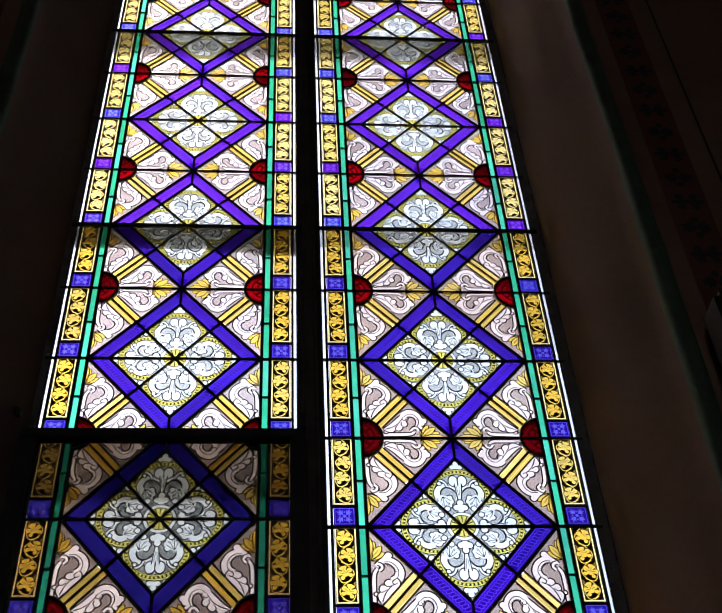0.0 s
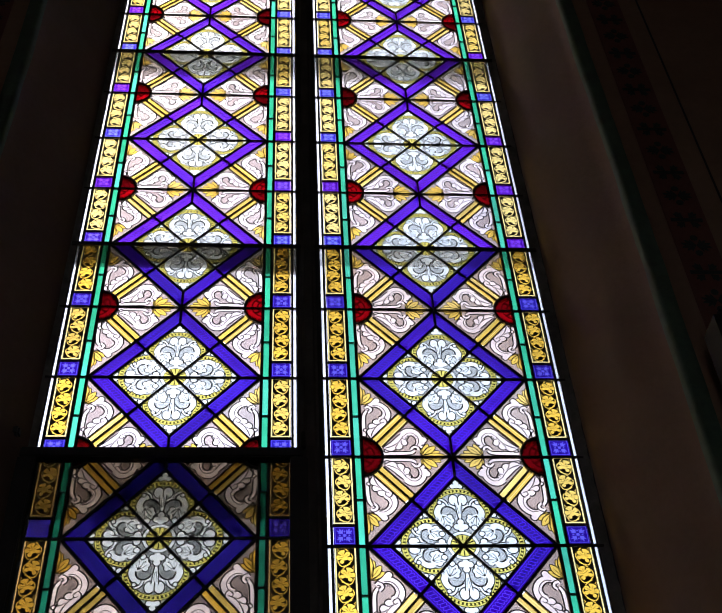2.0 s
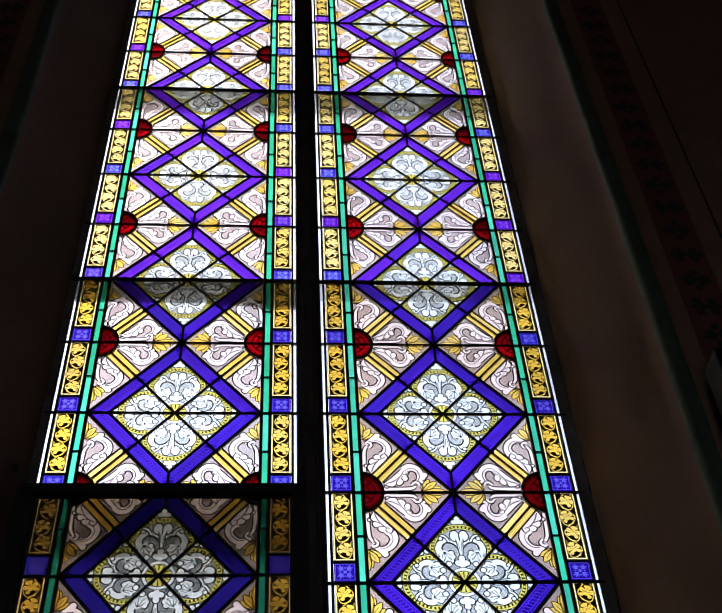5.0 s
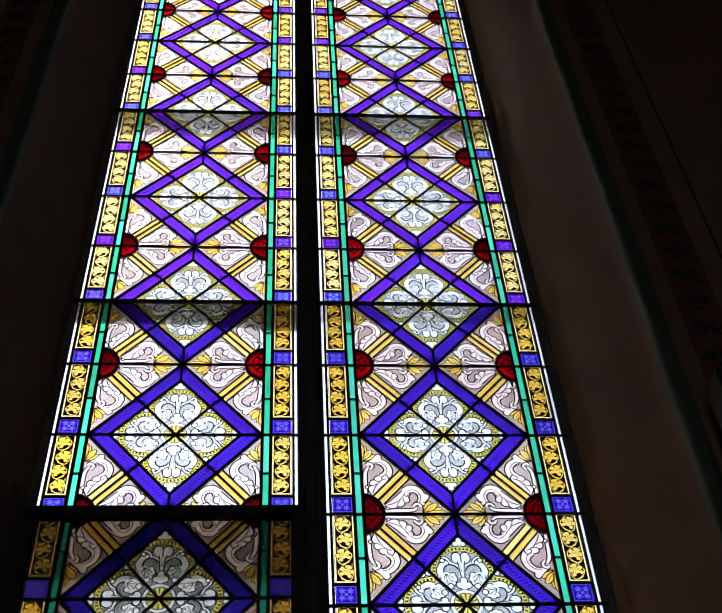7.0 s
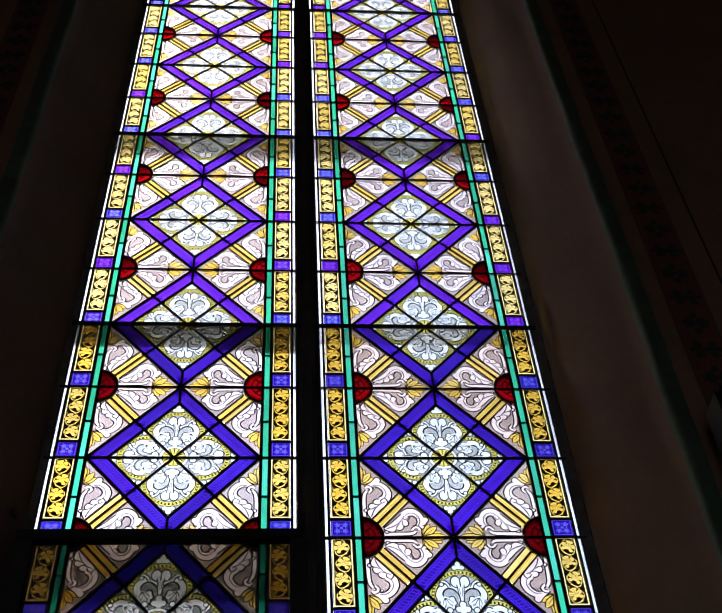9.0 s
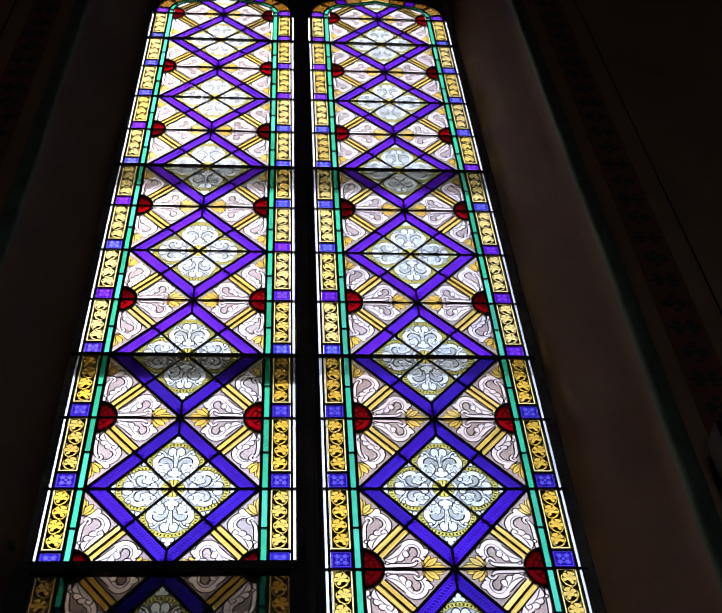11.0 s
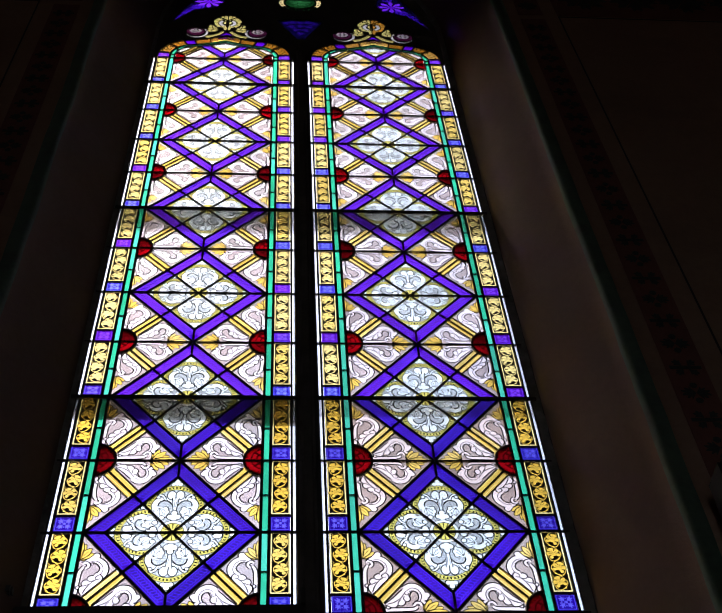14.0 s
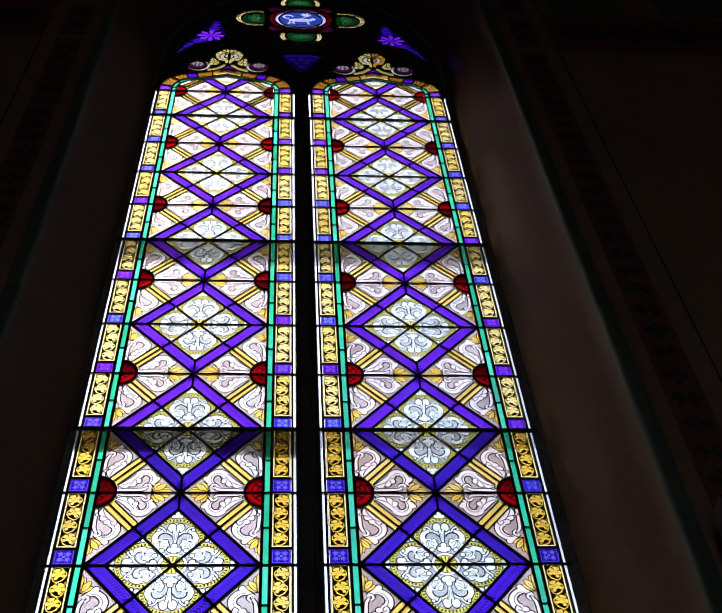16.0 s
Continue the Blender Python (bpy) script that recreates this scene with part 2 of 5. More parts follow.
def bar_prism(verts, faces, a, b, w, y0, y1):
    """A bar of width w from a to b in the x-z plane, from y0 to y1, its inner edges bevelled."""
    dx, dz = b[0] - a[0], b[1] - a[1]
    l = math.hypot(dx, dz)
    if l < 1e-5:
        return
    nx, nz = -dz / l * w / 2, dx / l * w / 2
    c = min(w, y1 - y0) * 0.3
    s = 1 - 2 * c / w
    prof = [(1, y1), (1, y0 + c), (s, y0), (-s, y0), (-1, y0 + c), (-1, y1)]
    k = len(verts)
    for p in (a, b):
        verts += [(p[0] + nx * o, y, p[1] + nz * o) for o, y in prof]
    n = len(prof)
    faces += [(k + i, k + (i + 1) % n, k + n + (i + 1) % n, k + n + i) for i in range(n)]
    faces += [tuple(k + i for i in reversed(range(n))), tuple(k + n + i for i in range(n))]


def lattice_mesh(name, lines, mat):
    """Bars along polylines: (points, width, y0, y1)."""
    verts, faces = [], []
    for pts, w, y0, y1 in lines:
        for a, b in zip(pts, pts[1:]):
            bar_prism(verts, faces, a, b, w, y0, y1)
    return recalc(mesh_from(name, verts, faces, [mat]))


def box_mesh(name, x0, x1, y0, y1, z0, z1, mat, bevel=0.0, seg=2):
    bm = bmesh.new()
    bmesh.ops.create_cube(bm, size=1.0)
    for v in bm.verts:
        v.co = ((x0 + x1) / 2 + v.co.x * (x1 - x0), (y0 + y1) / 2 + v.co.y * (y1 - y0), (z0 + z1) / 2 + v.co.z * (z1 - z0))
    if bevel:
        bmesh.ops.bevel(bm, geom=bm.edges[:], offset=bevel, segments=seg, affect="EDGES")
    me = bpy.data.meshes.new(name)
    bm.to_mesh(me)
    bm.free()
    me.materials.append(mat)
    return me


# ---- shapes for the painting on the glass ----
def disc(cx, cy, r, n=20, rx=1.0, ry=1.0):
    return [(cx + r * rx * math.cos(math.tau * i / n), cy + r * ry * math.sin(math.tau * i / n)) for i in range(n)]


def sector(cx, cy, r0, r1, a0, a1, n=10):
    ang = [a0 + (a1 - a0) * i / n for i in range(n + 1)]
    return [(cx + r1 * math.cos(a), cy + r1 * math.sin(a)) for a in ang] + [(cx + r0 * math.cos(a), cy + r0 * math.sin(a)) for a in reversed(ang)]


def smooth(pts, n=6):
    """Catmull-Rom through pts."""
    p = [pts[0], *pts, pts[-1]]
    out = []
    for i in range(1, len(p) - 2):
        for k in range(n):
            t = k / n
            out.append(tuple(0.5 * (2 * p[i][j] + (p[i + 1][j] - p[i - 1][j]) * t + (2 * p[i - 1][j] - 5 * p[i][j] + 4 * p[i + 1][j] - p[i + 2][j]) * t * t
                                    + (3 * p[i][j] - p[i - 1][j] - 3 * p[i + 1][j] + p[i + 2][j]) * t ** 3) for j in range(2)))
    return out + [tuple(pts[-1])]


def ribbon(pts, w0, w1=None):
    """A stroke along pts, its width going from w0 to w1, as a row of short quads."""
    w1 = w0 if w1 is None else w1
    left, right = [], []
    for i, p in enumerate(pts):
        a, b = pts[max(i - 1, 0)], pts[min(i + 1, len(pts) - 1)]
        l = math.hypot(b[0] - a[0], b[1] - a[1]) or 1.0
        w = (w0 + (w1 - w0) * i / (len(pts) - 1)) / 2
        nx, ny = -(b[1] - a[1]) / l * w, (b[0] - a[0]) / l * w
        left.append((p[0] + nx, p[1] + ny))
        right.append((p[0] - nx, p[1] - ny))
    return left + right[::-1]


def leaf(cx, cy, size, ang, lobes=5, depth=0.35, n=40, spread=2.4):
    """A lobed leaf that points along ang, its stalk at (cx, cy)."""
    out = []
    for i in range(n + 1):
        u = -1 + 2 * i / n
        a = ang + u * spread / 2 * 1.15
        r = size * (1 - 0.35 * abs(u)) * (1 - depth * (0.5 - 0.5 * math.cos(math.pi * lobes * (u + 1))))
        out.append((cx + r * math.cos(a), cy + r * math.sin(a)))
    out.append((cx - 0.1 * size * math.cos(ang), cy - 0.1 * size * math.sin(ang)))
    return out


LW = 0.0028


def outlined(layers, poly_small, poly_big, m):
    layers += [(poly_big, PAINT), (poly_small, m)]


def stroke(layers, pts, w0, w1, m, lw=LW):
    outlined(layers, ribbon(pts, w0, w1), ribbon(pts, w0 + 2 * lw, w1 + 2 * lw), m)


def line(layers, pts, w=LW, m=None):
    layers.append((ribbon(pts, w, w * 0.7), m or PAINT))


def blob(layers, cx, cy, r, m, n=14, lw=LW):
    outlined(layers, disc(cx, cy, r, n), disc(cx, cy, r + lw, n), m)


# ---- sizes of the glass design ----
H = 0.2928            # from one lead row to the next
ROW0 = 6.729          # height of row 0
W = 0.7319            # breadth of a light
GY = 2.5              # plane of the glass
LIGHTS = {"left": -0.3026, "right": 0.4962}
FX = 0.2545           # half breadth of the field inside the green strips
GX0, GX1 = 0.258, 0.2765
BX0, BX1 = 0.2850, 0.3430
EX0, EX1 = 0.3525, 0.3608
IN = 0.755            # inner diamond as a share of the outer
CAME = 0.0062
SPRING, HALF, RAD, SILL = 7.40, 0.785, 1.57, 1.98      # arch of the glass


def z_of(row):
    return ROW0 - row * H


# quadrant x > 0, y > 0 about a diamond's centre
T_, N_, C_, M_ = (FX, 0.0), (0.0, H), (FX, H), (FX / 2, H / 2)
DL = math.hypot(FX, H)
UX, UY = FX / DL, H / DL                      # along the diagonal from the centre to the corner
ROUND_C, ROUND_R = (FX + 0.012, H), 0.069


def off_line(d):
    """The diagonal shifted sideways by d (to the left when looking outwards)."""
    return (-UY * d, UX * d), (UX - UY * d, UY + UX * d)


def quatrefoil(layers, cx, cy, ang, c=0.097):
    """One lobe of the quatrefoil: beaded ring, palmette, volutes. ang: the way from the diamond's centre; c: the ring's distance from it."""
    ca, sa = math.cos(ang), math.sin(ang)
    R = lambda u, v: (cx + u * ca - v * sa, cy + u * sa + v * ca)
    put = lambda pts: [R(*p) for p in pts]
    k = (c + 0.019) / 0.116                    # ornament drawn in towards the centre with the ring
    Q = lambda u, v: R(0.0466 + (u - 0.0466) * k, v)
    w, lemon, lw = GL["white"], GL["lemon"], 0.0031
    layers += [(put(disc(c, 0, 0.0870, 52)), PAINT), (put(disc(c, 0, 0.0848, 52)), lemon), (put(disc(c, 0, 0.0812, 52)), PAINT)]
    for i in range(46):
        a = math.tau * (i + 0.5) / 46
        if abs(a - math.pi) > 0.75:
            layers.append((put(disc(c + 0.0772 * math.cos(a), 0.0772 * math.sin(a), 0.0036, 6)), lemon))
    layers += [(put(disc(c, 0, 0.0735, 44)), lemon), (put(disc(c, 0, 0.0705, 44)), PAINT), (put(disc(c, 0, 0.0686, 44)), GL["mat"])]
    for s in (1, -1):
        q = lambda pts: [Q(u, s * v) for u, v in pts]
        # broad volute that leaves the stem and turns back towards the centre
        stroke(layers, q(smooth([(0.108, 0.003), (0.124, 0.016), (0.130, 0.034), (0.122, 0.052), (0.104, 0.060), (0.090, 0.056)], 6)), 0.009, 0.0195, w, lw)
        # lobed leaf inside the volute, fanning towards the centre
        fan = [(0.072, 0.053, 0.0088), (0.062, 0.043, 0.0090), (0.066, 0.031, 0.0090), (0.078, 0.0245, 0.0082), (0.090, 0.027, 0.0070)]
        for u, v, r in fan:
            layers.append((disc(*Q(u, s * v), r + lw, 12), PAINT))
        layers.append((q([(0.100, 0.050), (0.086, 0.060), (0.070, 0.052), (0.064, 0.040), (0.070, 0.030), (0.084, 0.026), (0.094, 0.034)]), w))
        for u, v, r in fan:
            layers.append((disc(*Q(u, s * v), r, 12), w))
        for u, v, r in fan[:4]:
            line(layers, q(smooth([(0.093, 0.046), ((u + 0.093) / 2 + 0.003, (v + 0.046) / 2), (u + 0.001, v)], 3)), lw * 0.75)
        for (u0, v0, _), (u1, v1, _) in zip(fan, fan[1:4]):
            line(layers, q([(u0 * 0.5 + u1 * 0.5 - 0.004, v0 * 0.5 + v1 * 0.5), (u0 * 0.4 + u1 * 0.4 + 0.018, v0 * 0.4 + v1 * 0.4 + 0.009)]), lw * 0.8)
        line(layers, q(smooth([(0.112, 0.010), (0.123, 0.024), (0.122, 0.042), (0.108, 0.051), (0.096, 0.050)], 4)), lw * 0.7)
        blob(layers, *Q(0.055, s * 0.036), 0.0072, w, 10, lw)
        # tendril by the ring
        stroke(layers, q(smooth([(0.126, 0.030), (0.139, 0.036), (0.146, 0.047), (0.139, 0.053)], 4)), 0.0045, 0.0055, w, lw)
        blob(layers, *Q(0.136, s * 0.0515), 0.0052, w, 8, lw)
        # half of the heart that ends the stem
        outlined(layers, [Q(u, s * v) for u, v in disc(0.1445, 0.0125, 0.0130, 16, 1.25, 0.92)], [Q(u, s * v) for u, v in disc(0.1445, 0.0125, 0.0130 + lw, 16, 1.25, 0.92)], w)
    stroke(layers, [Q(u, 0) for u in (0.080, 0.105, 0.135)], 0.0050, 0.0170, w, lw)
    line(layers, [Q(0.128, 0), Q(0.152, 0)], lw)
    line(layers, [Q(0.098, 0.0015), Q(0.128, 0.005)], lw * 0.6)
    line(layers, [Q(0.098, -0.0015), Q(0.128, -0.005)], lw * 0.6)
    knot = [(0.058, 0.0110, 0.0088), (0.058, -0.0110, 0.0088), (0.073, 0.0, 0.0088), (0.050, 0.0, 0.0080)]
    layers += [(disc(*Q(u, v), r + lw, 12), PAINT) for u, v, r in knot]
    layers += [(disc(*Q(u, v), r, 12), w) for u, v, r in knot] + [(disc(*Q(0.060, 0), 0.0100, 12), w)]
    # trefoil beyond the ring and buds beside it
    e = c + 0.087
    bud = [(e + 0.006, 0.0105, 0.0072), (e + 0.006, -0.0105, 0.0072), (e + 0.018, 0.0, 0.0080)]
    layers += [(disc(*R(u, v), r + lw, 10), PAINT) for u, v, r in bud]
    layers += [(disc(*R(u, v), r, 10), w) for u, v, r in bud] + [(disc(*R(e + 0.008, 0), 0.0080, 10), w)]
    for s in (1, -1):
        blob(layers, *R(c + 0.012, s * 0.0960), 0.0072, w, 10, lw)
        blob(layers, *R(c + 0.027, s * 0.0905), 0.0056, w, 10, lw)
    layers += [(disc(cx, cy, 0.0450, 28), PAINT), (disc(cx, cy, 0.0428, 28), w), (disc(cx, cy, 0.0350, 28), PAINT), (disc(cx, cy, 0.0325, 24), lemon)]
    for i in (-1, 0, 1):
        a = ang + i * 0.46
        layers.append((ribbon([(cx + 0.013 * math.cos(a), cy + 0.013 * math.sin(a)), (cx + 0.031 * math.cos(a), cy + 0.031 * math.sin(a))], 0.0016, 0.0038), PAINT))


def acanthus(layers, P, hook, foliage, veins, hole, hatch, stem, collar, bumps):
    """Acanthus scroll in a spandrel, P mapping its plan to the pane: a broad hook, the ruffled leaf it carries, a stem with a collar, small bumps."""
    q = lambda pts: [P(*p) for p in pts]
    w, lw = GL["rosy"], 0.0039
    stroke(layers, q(smooth(stem, 4)), 0.0105, 0.0070, w, lw)
    for x, y, r in bumps:
        layers.append((disc(*P(x, y), r + lw, 14), PAINT))
    body = ribbon(q(smooth(hook, 6)), 0.0125, 0.0270)
    layers += [(ribbon(q(smooth(hook, 6)), 0.0125 + 2 * lw, 0.0270 + 2 * lw), PAINT), (body, w)]
    for x, y, r in bumps:
        layers.append((disc(*P(x, y), r, 14), w))
    edge = q(smooth(foliage + foliage[:1], 5))
    layers += [(ribbon(edge, 2 * lw), PAINT), (edge, w)]
    layers.append((disc(*P(*hook[-1]), 0.0105, 14), w))
    for v in veins:
        line(layers, q(smooth(v, 5)), lw * 0.85)
    line(layers, q(smooth([(x + (hole[0] - x) * 0.10, y + (hole[1] - y) * 0.10) for x, y in hook[1:]], 5)), lw * 0.70)
    for a in hatch:
        line(layers, q([(hole[0] + r * math.cos(a), hole[1] + r * math.sin(a)) for r in (0.0165, 0.0240)]), lw * 0.55)
    stroke(layers, q(smooth(collar, 4)), 0.0062, 0.0072, w, lw * 0.9)


def pointed_leaf(layers, P, base, tips, m):
    """A yellow leaf of pointed lobes that spread from its stalk, with dark outline and veins."""
    shapes = []
    for x, y, b in tips:
        dx, dy = x - base[0], y - base[1]
        l = math.hypot(dx, dy)
        nx, ny = -dy / l * b, dx / l * b
        shapes.append(([P(*p) for p in smooth([(base[0] - dx * 0.04, base[1] - dy * 0.04), (base[0] + dx * 0.30 + nx * 0.75, base[1] + dy * 0.30 + ny * 0.75), (base[0] + dx * 0.66 + nx, base[1] + dy * 0.66 + ny), (x, y),
                                               (base[0] + dx * 0.66 - nx, base[1] + dy * 0.66 - ny), (base[0] + dx * 0.30 - nx * 0.75, base[1] + dy * 0.30 - ny * 0.75), (base[0] - dx * 0.04, base[1] - dy * 0.04)], 4)], x, y))
    for poly, x, y in shapes:
        layers += [(ribbon(poly + poly[:1], 0.0052), PAINT), (poly, m)]
    for poly, x, y in shapes:
        line(layers, [P(base[0] + (x - base[0]) * t, base[1] + (y - base[1]) * t) for t in (0.16, 0.72)], 0.0018)


def module_panes():
    """Outlines and paintings of the panes about one diamond: name -> (outline, base, layers), for y > 0 unless said."""
    out = {}
    k = IN
    lay = []
    quatrefoil(lay, 0, 0, math.pi / 2)
    out["lobe_pane"] = (inset([(0, 0), (k * FX / 2, k * H / 2), (0, k * H), (-k * FX / 2, k * H / 2)], CAME / 2), GL["mat"], lay)
    lay = []
    quatrefoil(lay, 0, 0, 0.0, 0.0805)
    out["half_lobe_pane"] = (inset([(0, 0), (k * FX, 0), (k * FX / 2, k * H / 2)], CAME / 2), GL["mat"], lay)
    # violet bands with a braid
    for name, a, b in (("upper_band_pane", M_, N_), ("lower_band_pane", T_, M_)):
        a2, b2 = (a[0] * k, a[1] * k), (b[0] * k, b[1] * k)
        poly = inset([a, b, b2, a2], CAME / 2)
        lay = []
        mid0, mid1 = ((a[0] + a2[0]) / 2, (a[1] + a2[1]) / 2), ((b[0] + b2[0]) / 2, (b[1] + b2[1]) / 2)
        l = math.hypot(mid1[0] - mid0[0], mid1[1] - mid0[1])
        ux, uy = (mid1[0] - mid0[0]) / l, (mid1[1] - mid0[1]) / l
        B = lambda u, v: (mid0[0] + ux * u - uy * v, mid0[1] + uy * u + ux * v)
        n = int((l - 0.012) / 0.0112)
        for j in range(n):                       # a twisted rope of S-shaped strands
            u = l / 2 + (j - (n - 1) / 2) * 0.0112
            lay.append((ribbon([B(u + du, dv) for du, dv in smooth([(-0.0105, -0.0062), (-0.0078, -0.0095), (-0.0035, -0.0085), (0.0035, 0.0085), (0.0078, 0.0095), (0.0105, 0.0062)], 3)], 0.0018), GL["braid"]))
        for v in (-0.0150, 0.0150):
            lay.append((ribbon([(mid0[0] + ux * u - uy * v, mid0[1] + uy * u + ux * v) for u in (0.002, l - 0.002)], 0.0012 if v < 0 else 0.0018), GL["braid"]))
        out[name] = (poly, GL["purple"], lay)
    # spandrel panes either side of the yellow bars
    a0, a1 = off_line(0.0225)
    cut = (ROUND_C[0] - UX * ROUND_R * 0.72, ROUND_C[1] - UY * ROUND_R * 0.72)
    ca, cb = (cut[0], cut[1]), (cut[0] - UY, cut[1] + UX)
    lay = []
    P = lambda x, y: (x, H - y)                # y: the way down from the row lead
    acanthus(lay, P, [(0.108, 0.031), (0.095, 0.038), (0.0885, 0.055), (0.092, 0.073), (0.105, 0.086), (0.121, 0.087), (0.133, 0.077)],
             [(0.193, 0.030), (0.180, 0.0215), (0.167, 0.0205), (0.159, 0.028), (0.150, 0.0255), (0.141, 0.031), (0.138, 0.040), (0.130, 0.040), (0.1245, 0.048), (0.128, 0.058), (0.1225, 0.066), (0.127, 0.077), (0.140, 0.079), (0.153, 0.068), (0.166, 0.054), (0.179, 0.042)],
             [[(0.188, 0.030), (0.168, 0.037), (0.150, 0.050), (0.139, 0.066)], [(0.159, 0.029), (0.157, 0.037), (0.150, 0.045)], [(0.138, 0.041), (0.142, 0.048), (0.139, 0.057)], [(0.124, 0.067), (0.131, 0.061), (0.138, 0.066), (0.134, 0.074)]],
             (0.113, 0.054), [0.75 + 0.3 * i for i in range(7)], [(0.200, 0.0105), (0.150, 0.0110), (0.116, 0.0130), (0.106, 0.021)], [(0.115, 0.024), (0.107, 0.034), (0.097, 0.032), (0.094, 0.024)],
             [(0.0765, 0.060, 0.0088), (0.082, 0.050, 0.0075), (0.084, 0.034, 0.0045), (0.186, 0.020, 0.0045)])
    pointed_leaf(lay, P, (0.086, 0.002), [(0.080, 0.030, 0.0062), (0.034, 0.018, 0.0070), (0.066, 0.044, 0.0072), (0.046, 0.036, 0.0085), (0.022, 0.004, 0.0075)], GL["yellow"])
    poly = clip(inset([M_, C_, N_], CAME / 2), a0, a1)
    out["inner_spandrel_pane"] = (clip(poly, ca, cb), GL["rosymat"], lay)
    lay = []
    P = lambda x, y: (FX - x, H - y)           # x: the way in from the green strip
    acanthus(lay, P, [(0.018, 0.174), (0.035, 0.189), (0.054, 0.189), (0.070, 0.176), (0.077, 0.157), (0.072, 0.139), (0.061, 0.130)],
             [(0.027, 0.067), (0.0195, 0.080), (0.0185, 0.092), (0.025, 0.099), (0.0225, 0.108), (0.027, 0.117), (0.036, 0.119), (0.037, 0.128), (0.046, 0.134), (0.055, 0.131), (0.062, 0.137), (0.072, 0.133), (0.074, 0.121), (0.064, 0.108), (0.051, 0.094), (0.040, 0.080)],
             [[(0.028, 0.072), (0.035, 0.092), (0.047, 0.110), (0.061, 0.122)], [(0.025, 0.099), (0.033, 0.101), (0.041, 0.107)], [(0.036, 0.119), (0.044, 0.115), (0.053, 0.118)], [(0.062, 0.136), (0.056, 0.128), (0.061, 0.121), (0.069, 0.125)]],
             (0.047, 0.155), [0.15 + 0.3 * i for i in range(7)], [(0.007, 0.060), (0.008, 0.110), (0.011, 0.150), (0.020, 0.166)], [(0.024, 0.160), (0.032, 0.168), (0.029, 0.178), (0.020, 0.181)],
             [(0.050, 0.205, 0.0088), (0.040, 0.199, 0.0075), (0.013, 0.094, 0.0042)])
    pointed_leaf(lay, P, (0.003, 0.192), [(0.024, 0.199, 0.0060), (0.014, 0.247, 0.0070), (0.040, 0.213, 0.0072), (0.032, 0.232, 0.0085), (0.003, 0.258, 0.0075)], GL["yellow"])
    b0, b1 = off_line(-0.0225)
    poly = clip(inset([T_, C_, M_], CAME / 2), b1, b0)
    out["outer_spandrel_pane"] = (clip(poly, ca, cb), GL["rosymat"], lay)
    # the pair of yellow bars
    for name, d0, d1 in (("upper_bar_pane", 0.0022, 0.0200), ("lower_bar_pane", -0.0200, -0.0022)):
        s0, s1 = DL / 2 + CAME, DL - 0.048
        P = lambda s, d: (UX * s - UY * d, UY * s + UX * d)
        poly = [P(s0, d0), P(s1, d0), P(s1, d1), P(s0, d1)]
        out[name] = (poly, GL["yellow"], [(ribbon([P(s0, d1 - (0.004 if d0 > 0 else 0.010)), P(s1, d1 - (0.004 if d0 > 0 else 0.010))], 0.0016), GL["pale"])])
    # a quarter of the ruby roundel
    lay = []
    for r in (0.045, 0.028):
        lay.append((sector(*ROUND_C, r - 0.002, r + 0.0025, math.pi, 1.5 * math.pi, 12), GL["darkred"]))
    lay.append((sector(*ROUND_C, 0.0, 0.012, math.pi, 1.5 * math.pi, 6), GL["darkred"]))
    lay.append((ribbon([(ROUND_C[0] - 0.012, H - 0.012), (ROUND_C[0] - 0.036, H - 0.030)], 0.005, 0.009), GL["darkred"]))
    arc = [(ROUND_C[0] + (ROUND_R - 0.002) * math.cos(a), min(ROUND_C[1] + (ROUND_R - 0.002) * math.sin(a), H - 0.0004)) for a in [math.pi * (1 + 0.5 * i / 12) for i in range(13)]]
    poly = [(FX - 0.001, H - 0.0004)] + [p for p in arc if p[0] < FX - 0.001]
    poly.append((FX - 0.001, ROUND_C[1] - math.sqrt((ROUND_R - 0.002) ** 2 - 0.013 ** 2)))
    out["roundel_pane"] = (poly, GL["red"], lay)
    return out


